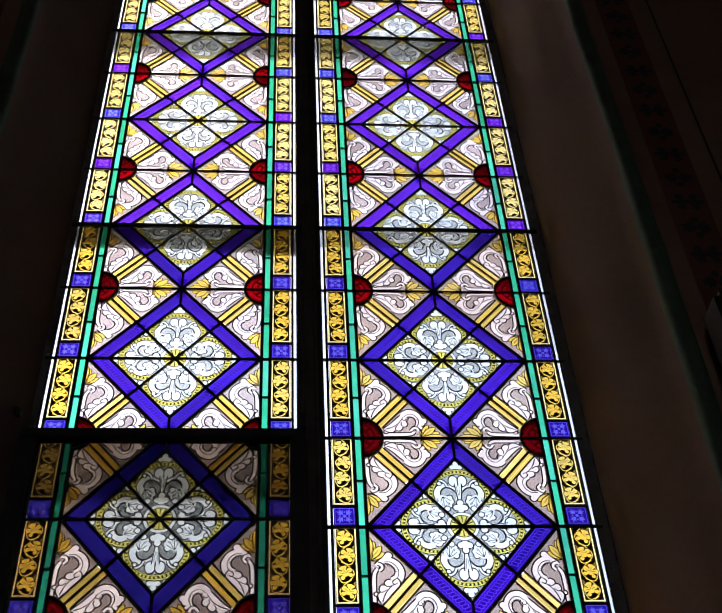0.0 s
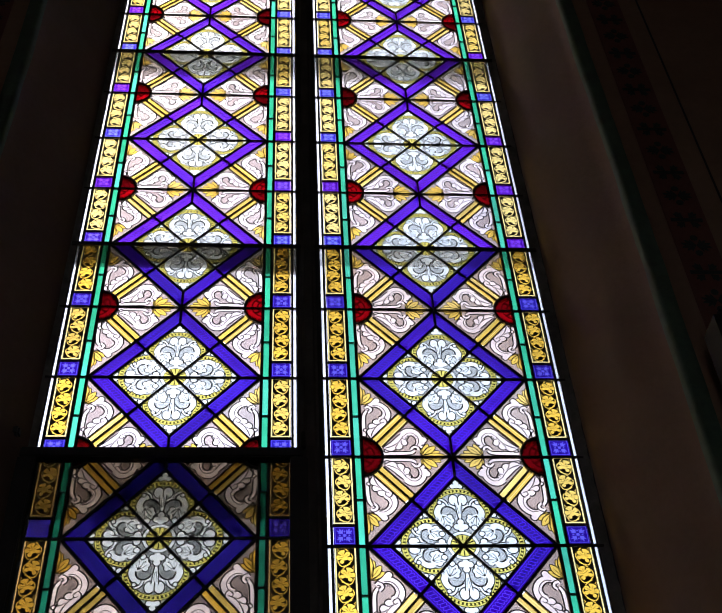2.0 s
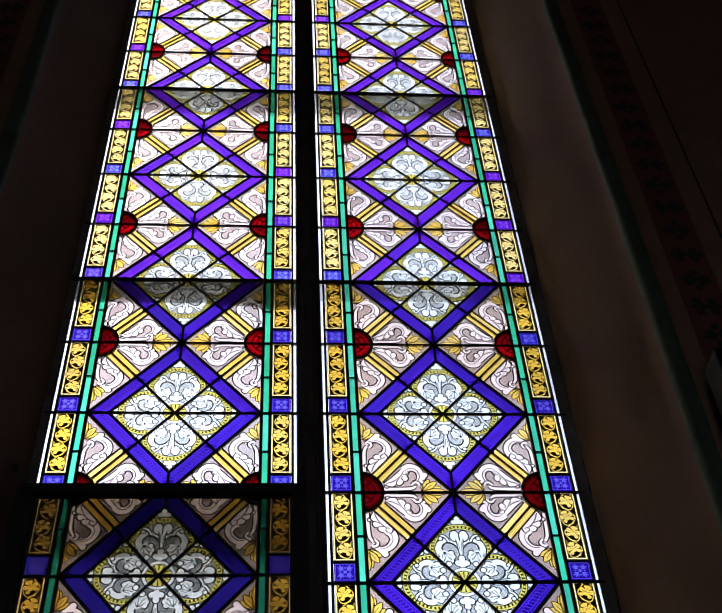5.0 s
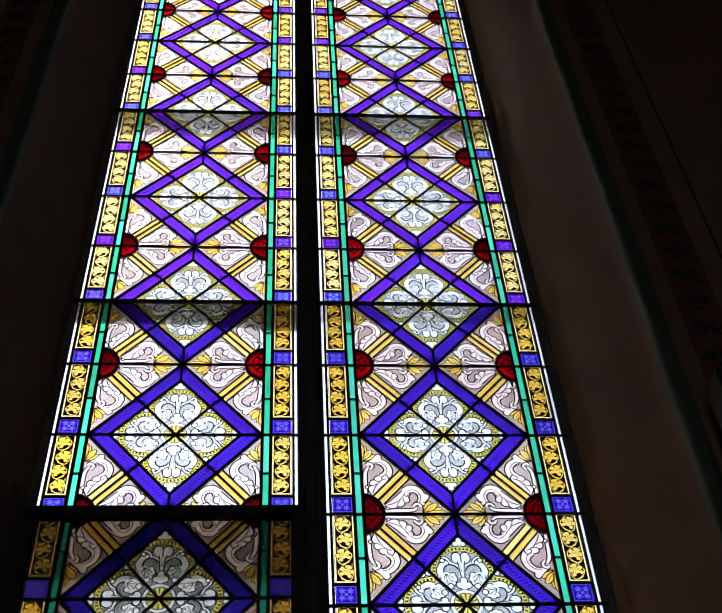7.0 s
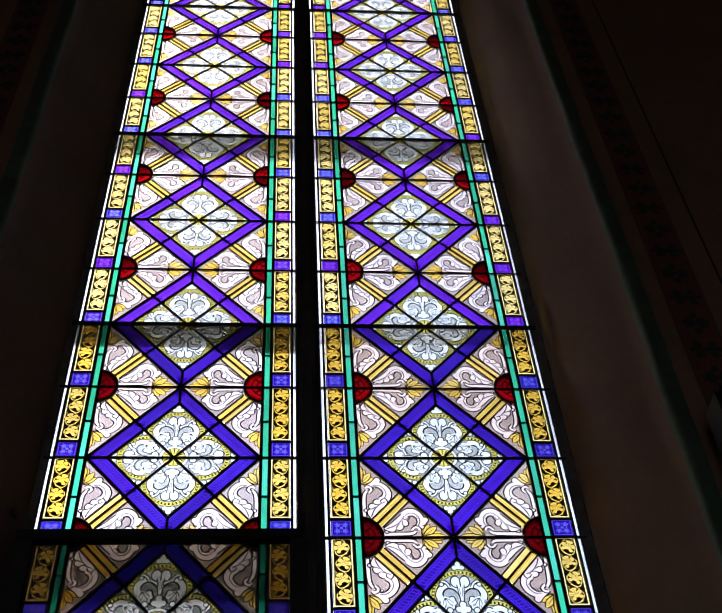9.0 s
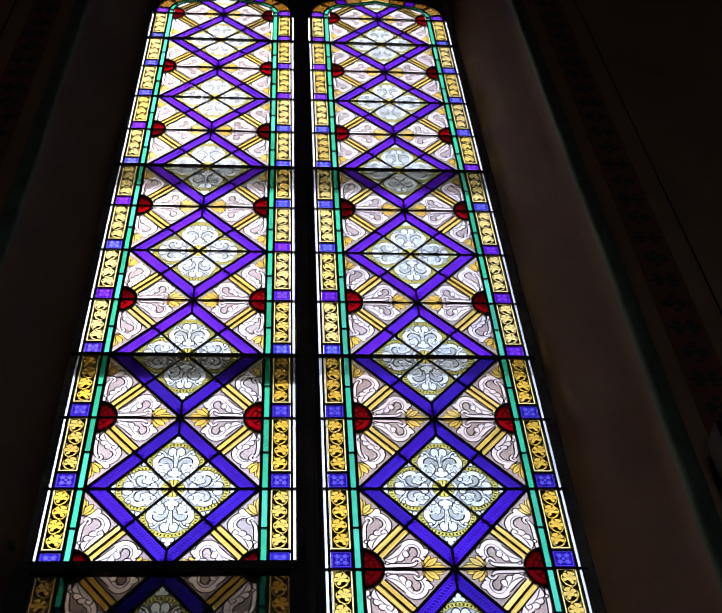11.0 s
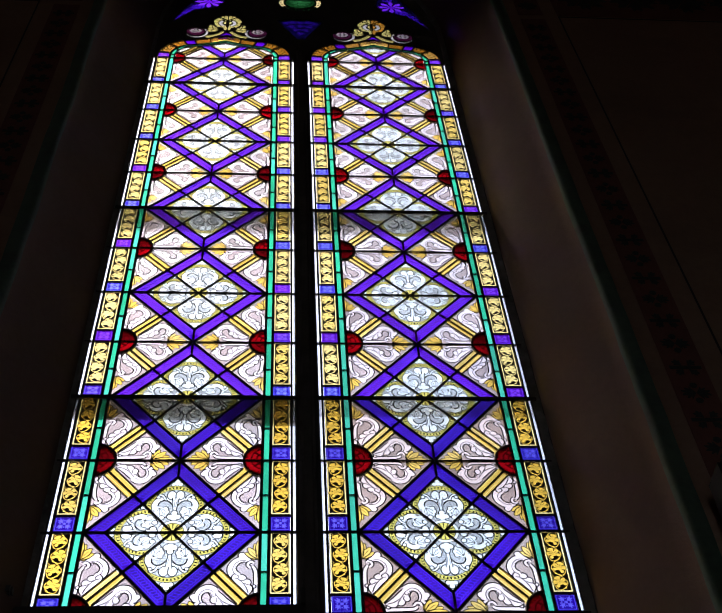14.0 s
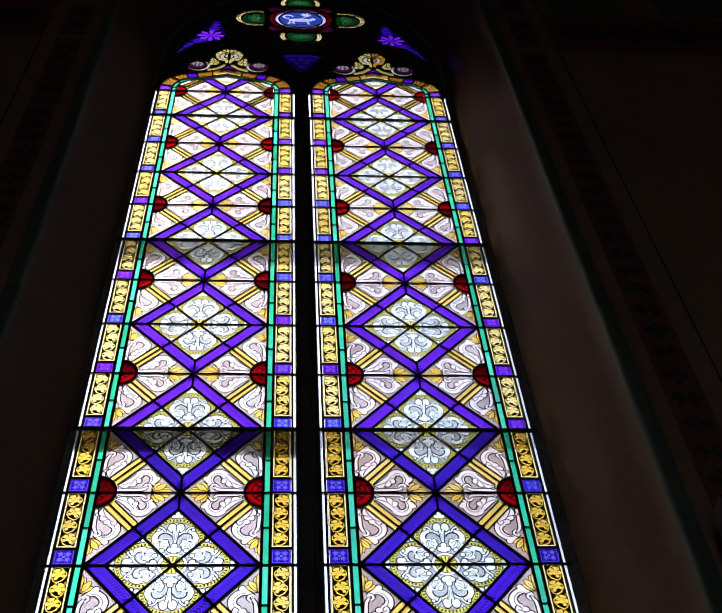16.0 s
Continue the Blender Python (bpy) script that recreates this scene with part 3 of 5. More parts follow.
def border_panes():
    """Border pieces that rise from one row to the next, for x > 0; y from 0 to H."""
    out = {}
    g = CAME / 2
    out["green_pane"] = ([(GX0, g), (GX1, g), (GX1, H / 2 - g), (GX0, H / 2 - g)], GL["green"], [])
    out["edge_pane"] = ([(EX0, g), (EX1, g), (EX1, H - g), (EX0, H - g)], GL["edge"], [])
    # blue-violet square that stands on the row
    s0, s1 = 0.004, 0.061
    cx, cy = (BX0 + BX1) / 2, (s0 + s1) / 2
    lay = []
    for (x0, x1, y0, y1) in ((BX0 + 0.003, BX1 - 0.003, s0 + 0.0035, s0 + 0.0050), (BX0 + 0.003, BX1 - 0.003, s1 - 0.0050, s1 - 0.0035), (BX0 + 0.003, BX0 + 0.0045, s0 + 0.004, s1 - 0.004), (BX1 - 0.0045, BX1 - 0.003, s0 + 0.004, s1 - 0.004)):
        lay.append(([(x0, y0), (x1, y0), (x1, y1), (x0, y1)], GL["squarelight"]))
    for i in range(4):
        a = math.pi / 4 + i * math.pi / 2
        lay.append((leaf(cx + 0.008 * math.cos(a), cy + 0.008 * math.sin(a), 0.0200, a, 3, 0.45, 18, 1.5), GL["squarelight"]))
        lay.append((disc(cx + 0.0125 * math.cos(a + math.pi / 4), cy + 0.0125 * math.sin(a + math.pi / 4), 0.0026, 6), GL["squarelight"]))
    lay.append((disc(cx, cy, 0.0048, 10), GL["squarelight"]))
    out["square_pane"] = ([(BX0, s0), (BX1, s0), (BX1, s1), (BX0, s1)], GL["square"], lay)
    # vine strip
    v0, v1 = 0.0675, H - g - 0.001
    lay = [([(BX0 + 0.0012, v0 + 0.0012), (BX1 - 0.0012, v0 + 0.0012), (BX1 - 0.0012, v1), (BX0 + 0.0012, v1)], GL["pale"]),
           ([(BX0 + 0.0050, v0 + 0.0050), (BX1 - 0.0050, v0 + 0.0050), (BX1 - 0.0050, v1 - 0.003), (BX0 + 0.0050, v1 - 0.003)], PAINT)]
    y, hw = GL["vine"], (BX1 - BX0) / 2 - 0.0066
    ln = (v1 - v0 - 0.012) / 4
    wob = random.Random(5)
    at = lambda i: v0 + 0.007 + ln * (i + 0.5)
    stem = [(cx + hw * 0.84 * math.cos(math.pi * (j / 10 - 0.5)), v0 + 0.007 + ln * j / 10) for j in range(41)]
    lay.append((ribbon(stem, 0.0028), y))
    for i in range(4):
        s, yy = (1 if i % 2 else -1), at(i)       # the stem swings to the side -s, the leaf hangs towards s
        side = -1 if stem[10 * i + 5][0] > cx else 1
        lay.append((ribbon(smooth([(cx - side * hw * 0.55, yy - ln * 0.36), (cx + side * hw * 0.45, yy - ln * 0.50), (cx + side * hw * 0.92, yy - ln * 0.18), (cx + side * hw * 0.86, yy + ln * 0.22)], 5), 0.0030, 0.0020), y))
        lx, ly, turn = cx + side * hw * 0.16, yy + ln * 0.02, side * wob.uniform(0.15, 0.45)
        L = lambda r, a: (lx + r * math.sin(a + turn), ly + r * math.cos(a + turn))
        lobes = [(0.0150, 0.0, 0.0074), (0.0140, 1.22, 0.0070), (0.0140, -1.22, 0.0070), (0.0150, 2.30, 0.0058), (0.0150, -2.30, 0.0058), (0.0180, 0.36, 0.0040), (0.0180, -0.36, 0.0040)]
        lay += [(disc(*L(r, a), w_ + 0.0017, 12), PAINT) for r, a, w_ in lobes]
        lay += [(disc(*L(r, a), w_, 12), y) for r, a, w_ in lobes] + [(disc(lx, ly, 0.0098, 14), y)]
        for r, a, w_ in lobes[:3]:
            lay.append((ribbon([L(0.002, a), L(r * 0.92, a)], 0.0012), PAINT))
        lay.append((ribbon([L(0.006, math.pi), (cx - side * hw * 0.80, yy - ln * 0.08)], 0.0030), y))
        for dx, dy in ((0.0, 0.0), (0.0045, 0.0035), (0.0045, -0.0035)):
            lay.append((disc(cx + side * (hw * 0.80 + dx * 0.6), yy + ln * 0.44 + dy, 0.0016, 6), y))
    out["vine_pane"] = ([(BX0, v0), (BX1, v0), (BX1, v1), (BX0, v1)], PAINT, lay)
    return out


# lower-row tints stand in for the dimmer sky behind those rows
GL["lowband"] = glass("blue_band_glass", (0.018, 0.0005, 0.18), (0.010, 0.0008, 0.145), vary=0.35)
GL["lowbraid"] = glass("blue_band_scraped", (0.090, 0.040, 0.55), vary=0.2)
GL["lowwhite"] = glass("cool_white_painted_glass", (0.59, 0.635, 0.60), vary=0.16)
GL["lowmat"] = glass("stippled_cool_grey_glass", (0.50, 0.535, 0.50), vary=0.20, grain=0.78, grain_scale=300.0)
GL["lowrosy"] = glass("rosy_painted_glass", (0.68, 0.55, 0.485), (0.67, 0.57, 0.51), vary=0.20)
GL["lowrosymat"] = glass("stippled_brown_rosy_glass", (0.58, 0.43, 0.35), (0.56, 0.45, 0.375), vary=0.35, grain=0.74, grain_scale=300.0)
# casement copies of the tints, darkened to carry the shade there
GL["caseband"] = glass("shaded_blue_band_glass", (0.006, 0.0006, 0.082), (0.0045, 0.0010, 0.070), vary=0.35)
GL["casebraid"] = glass("shaded_blue_band_scraped", (0.030, 0.026, 0.24), vary=0.2)
GL["casevine"] = glass("shaded_amber_vine_glass", (0.36, 0.185, 0.020), (0.32, 0.19, 0.032), vary=0.35, scatter=0.14)
GL["casesquare"] = glass("shaded_blue_square_glass", (0.006, 0.0022, 0.095), (0.005, 0.004, 0.10), vary=0.25, scatter=0.2)
GL["casesquarelight"] = glass("shaded_blue_square_scraped", (0.05, 0.03, 0.22), vary=0.2)
GL["casepale"] = glass("shaded_frame_glass", (0.34, 0.21, 0.065), vary=0.15)
GL["casegreen"] = glass("shaded_emerald_glass", (0.006, 0.155, 0.088), (0.008, 0.12, 0.065), vary=0.35)
GL["caseyellow"] = glass("shaded_amber_bar_glass", (0.46, 0.25, 0.030), (0.44, 0.29, 0.06), vary=0.3)
GL["caserosymat"] = glass("stippled_shaded_rosy_glass", (0.38, 0.275, 0.225), (0.36, 0.285, 0.24), vary=0.3, grain=0.85, grain_scale=260.0)
GL["casemat"] = glass("stippled_shaded_grey_glass", (0.30, 0.325, 0.30), vary=0.2, grain=0.9, grain_scale=260.0)
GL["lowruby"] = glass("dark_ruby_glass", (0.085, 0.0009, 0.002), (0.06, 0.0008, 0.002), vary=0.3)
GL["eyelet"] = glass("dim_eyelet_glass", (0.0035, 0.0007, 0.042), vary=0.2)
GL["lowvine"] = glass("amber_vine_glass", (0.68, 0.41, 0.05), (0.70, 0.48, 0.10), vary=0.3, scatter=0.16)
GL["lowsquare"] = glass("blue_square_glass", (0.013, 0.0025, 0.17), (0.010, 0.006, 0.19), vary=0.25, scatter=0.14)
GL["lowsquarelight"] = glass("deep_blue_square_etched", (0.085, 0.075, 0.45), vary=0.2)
FIELD, BORDER = module_panes(), border_panes()
MESH = {k: pane_mesh(k, *v) for k, v in {**FIELD, **BORDER}.items()}
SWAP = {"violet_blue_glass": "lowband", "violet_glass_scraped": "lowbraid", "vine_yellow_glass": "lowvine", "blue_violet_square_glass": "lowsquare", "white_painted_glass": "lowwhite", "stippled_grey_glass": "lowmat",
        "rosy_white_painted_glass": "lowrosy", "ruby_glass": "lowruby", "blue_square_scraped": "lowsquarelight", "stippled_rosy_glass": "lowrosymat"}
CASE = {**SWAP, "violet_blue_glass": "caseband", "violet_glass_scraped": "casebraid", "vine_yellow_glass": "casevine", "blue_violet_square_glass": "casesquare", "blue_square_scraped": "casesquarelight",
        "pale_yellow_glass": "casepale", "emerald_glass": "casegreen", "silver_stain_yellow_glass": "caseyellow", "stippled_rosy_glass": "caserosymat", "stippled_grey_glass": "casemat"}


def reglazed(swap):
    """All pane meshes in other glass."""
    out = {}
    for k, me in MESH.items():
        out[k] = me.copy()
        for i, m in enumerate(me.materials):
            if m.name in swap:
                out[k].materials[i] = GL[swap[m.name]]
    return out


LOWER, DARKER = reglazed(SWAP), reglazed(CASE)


def place(name, me, parent, cx, cz, sx=1, sz=1):
    ob = part(name, me, parent)
    ob.location = (cx, -0.0046 if name == "roundel_pane" else 0, cz)
    ob.scale = (sx, 1, sz)
    return ob


WINDOW = thing("stained_glass_window", (0.1038, GY, 1.98), "tall two-light stained glass window with violet diamonds and grisaille scrolls", "window")


HOLES = []


def set_pane(name, outline, base, *rest):
    """A pane of the tracery; the stone plate is cut open behind it."""
    *lay, under = rest
    part(name, pane_mesh(name, outline, base, lay[0] if lay else ()), under)
    HOLES.append([(under.location.x + x, under.location.z + z) for x, z in outline])


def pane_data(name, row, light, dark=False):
    """The pane's mesh; lower rows are bluer and more amber in place of a dimmer sky behind them, rosier in the right
    light, and the casement is darkened for shade.
    """
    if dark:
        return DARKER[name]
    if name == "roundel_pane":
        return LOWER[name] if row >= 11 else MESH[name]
    lower_row = row >= (12 if light == "left" and ("lobe" in name or "spandrel" in name) else 9)
    return LOWER[name] if lower_row else MESH[name]


def panel(light, top, bottom, label, lift=0.0, edges=True, under=None):
    """One leaded panel of a light, from row top down to row bottom, with every pane a piece of its own."""
    cx, z0 = LIGHTS[light], z_of(bottom) + lift
    th = leaded("leaded_panel", (cx, GY, z0), label, under or WINDOW)
    y0, y1 = -0.0014, THICK + 0.0012
    lines = []
    add = lambda pts, w=CAME: lines.append((pts, w, y0 if w != 0.0075 else -0.0062, y1))
    for row in range(bottom, top, -1):          # the strip from this row up to the next one
        z = (bottom - row) * H
        diamond_below = row % 2 == 0             # a diamond's centre lies on this row
        c, s = (z, 1) if diamond_below else (z + H, -1)
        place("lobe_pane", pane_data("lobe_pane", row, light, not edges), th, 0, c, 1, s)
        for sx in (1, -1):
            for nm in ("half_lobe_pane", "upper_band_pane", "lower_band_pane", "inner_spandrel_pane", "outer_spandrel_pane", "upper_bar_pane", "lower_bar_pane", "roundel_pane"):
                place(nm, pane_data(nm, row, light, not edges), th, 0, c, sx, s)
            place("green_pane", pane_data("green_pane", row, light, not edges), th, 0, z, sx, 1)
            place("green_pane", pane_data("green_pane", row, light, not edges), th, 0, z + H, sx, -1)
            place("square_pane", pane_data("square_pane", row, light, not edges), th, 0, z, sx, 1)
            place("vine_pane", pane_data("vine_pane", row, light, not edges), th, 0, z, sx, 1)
            if edges:
                place("edge_pane", MESH["edge_pane"], th, 0, z, sx, 1)
            m = lambda p: (sx * p[0], c + s * p[1])
            add([m(T_), m(N_)], CAME * 1.55)
            add([m((IN * FX, 0)), m((0, IN * H))], CAME * 1.3)
            add([m((0, 0)), m((FX / 2, H / 2))], CAME * 1.3)
            P = lambda q, d: m((UX * q - UY * d, UY * q + UX * d))
            e = DL - ROUND_R + 0.004
            add([P(DL / 2, 0), P(e, 0)], 0.0068)
            add([P(DL / 2, 0.0205), P(e, 0.0205)], 0.0040)
            add([P(DL / 2, -0.0205), P(e, -0.0205)], 0.0040)
            add([P(DL / 2 - 0.048, 0), P(DL / 2, 0)], 0.008)
            add([m((ROUND_C[0] + ROUND_R * math.cos(a), ROUND_C[1] + ROUND_R * math.sin(a))) for a in [math.pi + math.acos(0.012 / ROUND_R) * i / 10 for i in range(11)]], 0.0075)
            add([(sx * GX0, z + H / 2), (sx * GX1, z + H / 2)])
            if sx == 1:
                add([m((0, IN * H)), m((0, H))], 0.0075)
            add([(sx * (BX0 - 0.004), z + 0.064), (sx * (BX1 + 0.003), z + 0.064)])
    for row in range(bottom, top - 1, -1):       # solder joints where the leads cross
        z = (bottom - row) * H
        dots = [(0, z, 0.017), (FX, z, 0.012), (-FX, z, 0.012), (0.2807, z, 0.012), (-0.2807, z, 0.012)]
        if row != top:
            dots += [(sx * FX / 2, z + H / 2, 0.019) for sx in (1, -1)] + [(sx * IN * FX / 2, z + H / 2 + (-1 if row % 2 == 0 else 1) * (1 - IN) * H / 2, 0.013) for sx in (1, -1)]
        for x, zz, d in dots:
            lines.append(([(x - d * 0.42, zz - 0.001), (x + d * 0.42, zz + 0.001)], d * 0.8, y0 - 0.0012, y1))
    n = bottom - top
    for sx in (1, -1):
        for x, w in ((0.2555, 0.0100), ((GX1 + BX0) / 2, 0.0095), ((BX1 + EX0) / 2, 0.0080)):
            add([(sx * x, 0), (sx * x, n * H)], w)
        if edges:
            add([(sx * (EX1 + 0.001), 0), (sx * (EX1 + 0.001), n * H)], 0.005)
    for i in range(n + 1):
        add([(-W / 2, i * H), (W / 2, i * H)], 0.0088)
    if not edges:                # a green strip closes the casement's panel below
        for a, b in ((-FX, -0.085), (-0.078, 0.085), (0.092, FX)):
            part("green_pane", pane_mesh("green_pane", [(a, -0.026), (b, -0.026), (b, -0.006), (a, -0.006)], GL["green"]), th)
            add([(b + 0.0035, -0.028), (b + 0.0035, 0)])
        add([(-W / 2, -0.029), (W / 2, -0.029)])
    th.data = lattice_mesh("leaded_panel", lines, LEAD)
    return th


def saddle_bar(cx, row, w, depth, name="saddle_bar", label="black iron saddle bar across the leaded glass"):
    z = z_of(row)
    ob = leaded(name, (cx, GY - 0.003, z - 0.004 - depth * 0.4), "", WINDOW)
    ob.data = box_mesh(name, -W / 2 - 0.012, W / 2 + 0.012, -depth, 0.0, -w / 2, w / 2, IRON, 0.002)
    return ob


panel("left", 0, 4, "")
panel("left", 4, 8, "")
panel("left", 8, 11, "")
panel("right", 0, 4, "")
panel("right", 4, 8, "")
panel("right", 8, 12, "")
panel("right", 12, 16, "")
panel("left", 13, 16, "")


# clear margin strip between the edge lead and the stone
for cxm, sx in ((LIGHTS["right"], 1),):
    xm = sorted((cxm + sx * (EX1 + 0.003), cxm + sx * (W / 2 + 0.012)))
    mp = leaded("margin_pane", (cxm, GY, SILL), "", WINDOW)
    mp.data = box_mesh("margin_pane", xm[0] - cxm, xm[1] - cxm, 0.0006, 0.0036, 0.0, z_of(0) - SILL, GL["clear"])

# ---- heads of the two lights ----
HB = z_of(0)                   # heads stand on row 0
def head_curve(grow=0.0):
    """Ogee-like head of the field, right half from the side up to the apex, grown outwards."""
    r, sz = 0.105, H + 0.040
    x = FX + grow
    pts = [(x, 0.0), (x, sz)]
    for i in range(1, 9):
        a = math.radians(68) * i / 8
        pts.append((x - (r + grow) + (r + grow) * math.cos(a), sz + (r + grow) * math.sin(a)))
    ax, az = pts[-1]
    top = sz + 0.160 + grow * 1.08
    for i in range(1, 8):
        u = i / 8
        pts.append((ax * (1 - u), az + (top - az) * (0.55 * u + 0.45 * u ** 2.2)))
    return pts + [(0.0, top)]


def head(light, amber):
    cx = LIGHTS[light]
    th = leaded("leaded_head", (cx, GY, HB), "rounded leaded head with a pointed top", WINDOW)
    g = CAME / 2
    lines = []
    add = lambda pts, w=CAME: lines.append((pts, w, -0.0025, THICK + 0.0025))
    half = head_curve(-g)
    hull = half + [(-x, z) for x, z in reversed(half[:-1])]
    # nearly convex outline for clipping the panes
    hx = [p for p in half if p[1] <= half[9][1] + 1e-6]
    conv = hx + [(0.0, half[-1][1] - 0.012)] + [(-x, z) for x, z in reversed(hx)]
    field = []
    for nm, (poly, base, lay) in FIELD.items():
        for c, s in ((0.0, 1), (2 * H, -1)):
            for sx in ((1,) if nm == "lobe_pane" else (1, -1)):
                f = lambda pts: [(sx * x, c + s * y) for x, y in pts]
                if s == 1:
                    place(nm, MESH[nm], th, 0, 0, sx, 1)
                    continue
                q = f(poly)
                if area(q) < 0:
                    q = q[::-1]
                q = clip_by(q, conv)
                if len(q) >= 3 and abs(area(q)) > 1e-5:
                    part(nm, pane_mesh(nm, q, base, [(f(p), m) for p, m in lay]), th)
    for c, s, hi in ((0.0, 1, H), (2 * H, -1, 2 * H)):
        for sx in (1, -1):
            m = lambda p: (sx * p[0], c + s * p[1])
            P = lambda q, d: m((UX * q - UY * d, UY * q + UX * d))
            e = DL - ROUND_R + 0.004
            segs = [([m(T_), m(N_)], CAME * 1.15), ([m((IN * FX, 0)), m((0, IN * H))], CAME), ([m((0, 0)), m(M_)], CAME), ([P(DL / 2, 0), P(e, 0)], 0.0085),
                    ([P(DL / 2, 0.0205), P(e, 0.0205)], 0.0045), ([P(DL / 2, -0.0205), P(e, -0.0205)], 0.0045),
                    ([m((ROUND_C[0] + ROUND_R * math.cos(a), ROUND_C[1] + ROUND_R * math.sin(a))) for a in [math.pi + math.acos(0.012 / ROUND_R) * i / 10 for i in range(11)]], 0.0065)]
            segs.append(([m((0, IN * H)), m((0, H))], 0.0075))
            for pts, w in segs:
                if s == -1:       # cut at the head's outline
                    fine = [tuple(a[j] + (b[j] - a[j]) * k / 24 for j in (0, 1)) for a, b in zip(pts, pts[1:]) for k in range(25)]
                    pts = [p for p, ok in zip(fine, inside(hull, np.array(fine))) if ok]
                if len(pts) > 1:
                    add([pts[0], pts[-1]] if s == -1 and len(segs) and len(pts) < 26 else pts, w)
    add([(-W / 2, 0), (W / 2, 0)], 0.0068)
    add([(-W / 2, H), (W / 2, H)], 0.0068)
    for sx in (1, -1):
        curves = [[(sx * x, z) for x, z in head_curve(d)] for d in (0.0017, 0.0265, 0.0910)]
        for c, w in zip(curves, (0.0065, 0.009, 0.009)):
            add(c, w)
        gi, go = head_curve(GX0 - FX), head_curve(GX1 - FX)
        cuts = [0, 1, 5, 11, len(gi) - 1]
        for a, b in zip(cuts, cuts[1:]):
            poly = [(sx * x, z) for x, z in gi[a:b + 1]] + [(sx * x, z) for x, z in reversed(go[a:b + 1])]
            part("green_pane", pane_mesh("green_pane", poly, GL["green"]), th)
            add([(sx * gi[a][0], gi[a][1]), (sx * go[a][0], go[a][1])])
        place("square_pane", MESH["square_pane"], th, 0, 0, sx, 1)
        place("vine_pane", MESH["vine_pane"], th, 0, 0, sx, 1)
        place("square_pane", MESH["square_pane"], th, 0, H, sx, 1)
        place("edge_pane", MESH["edge_pane"], th, 0, 0, sx, 1)
        add([(sx * (BX0 - 0.004), 0.064), (sx * (BX1 + 0.003), 0.064)])
        add([(sx * EX0 - sx * 0.003, 0), (sx * EX0 - sx * 0.003, H + 0.05)], 0.008)
        bi, bo = head_curve(0.0320), head_curve(0.0860)
        for a, b, mt in ((2, 6, "orange"), (6, 9, "orange"), (9, 11, "square"), (11, 14, "orange"), (14, len(bi) - 1, "yellow")):
            poly = [(sx * x, z) for x, z in bi[a:b + 1]] + [(sx * x, z) for x, z in reversed(bo[a:b + 1])]
            lay = []
            if mt != "square":
                mid = [((p[0] + q[0]) / 2 * sx, (p[1] + q[1]) / 2) for p, q in zip(bi[a:b + 1], bo[a:b + 1])]
                for i, p in enumerate(mid):
                    lay += [(disc(p[0], p[1], 0.021, 12), PAINT), (disc(p[0], p[1], 0.017, 12), GL["orange"]), (disc(p[0], p[1], 0.005, 6), PAINT)]
            part("head_border_pane", pane_mesh("head_border_pane", poly, GL[mt], lay), th)
            add([(sx * bi[a][0], bi[a][1]), (sx * bo[a][0], bo[a][1])], 0.008)
    th.data = lattice_mesh("leaded_head", lines, LEAD)

    # crest above the head
    z = HB + H + 0.30
    cr = leaded("leaded_crest", (cx, GY, z), "palmette crest of pale yellow glass between crescents", WINDOW)
    lines2 = []
    add2 = lambda pts, w=0.006: lines2.append((pts, w, -0.0025, THICK + 0.0025))
    for sx in (1, -1):
        tone = GL["crestamber"] if amber and sx == 1 else GL["crest"]
        f = lambda pts: [(sx * x, y) for x, y in pts]
        # half palmette with a scalloped edge and a bright crescent about its eye
        ang = [math.radians(-62 + 150 * i / 30) for i in range(31)]
        rim = [((0.072 + 0.0055 * abs(math.sin(3.0 * (a - ang[0]) / 2.618 * math.pi))) * math.cos(a), 0.175 + (0.086 + 0.007 * abs(math.sin(3.0 * (a - ang[0]) / 2.618 * math.pi))) * math.sin(a)) for a in ang]
        poly = f([(0.003, 0.070), (0.016, 0.066), (0.020, 0.098)] + rim + [(0.003, 0.268)])
        lay = [(f(sector(0.0, 0.168, 0.052, 0.056, -1.1, 1.45, 14)), PAINT)]
        for i in range(6):
            a = -1.0 + 0.45 * i
            lay.append((f(ribbon([(0.055 * math.cos(a), 0.172 + 0.060 * math.sin(a)), (0.086 * math.cos(a), 0.175 + 0.100 * math.sin(a))], 0.003, 0.008)), PAINT))
        lay += [(f(sector(0.0, 0.165, 0.022, 0.050, -1.25, 1.15, 14)), PAINT), (f(sector(0.004, 0.160, 0.026, 0.044, -1.2, 0.95, 14)), GL["crestwhite"]), (f(ribbon([(0.006, 0.205), (0.050, 0.245)], 0.010)), PAINT),
                (f([(0.003, 0.112), (0.008, 0.112), (0.010, 0.200), (0.003, 0.205)]), PAINT)]
        set_pane("palmette_pane", poly, tone, lay, cr)
        # two lobed leaves beside it
        poly = f([(0.058, 0.046), (0.090, 0.036), (0.112, 0.056), (0.100, 0.070), (0.108, 0.088), (0.094, 0.098), (0.104, 0.118), (0.092, 0.138), (0.074, 0.128), (0.068, 0.108), (0.050, 0.100), (0.056, 0.080), (0.044, 0.066)])
        lay = [(f(ribbon(smooth(p, 4), 0.0052)), PAINT) for p in ([(0.052, 0.058), (0.075, 0.070), (0.106, 0.074)], [(0.060, 0.090), (0.078, 0.092), (0.100, 0.096)], [(0.070, 0.064), (0.078, 0.092), (0.084, 0.130)], [(0.078, 0.040), (0.084, 0.058), (0.080, 0.070)])]
        set_pane("leaf_pane", poly, GL["crest"], lay, cr)
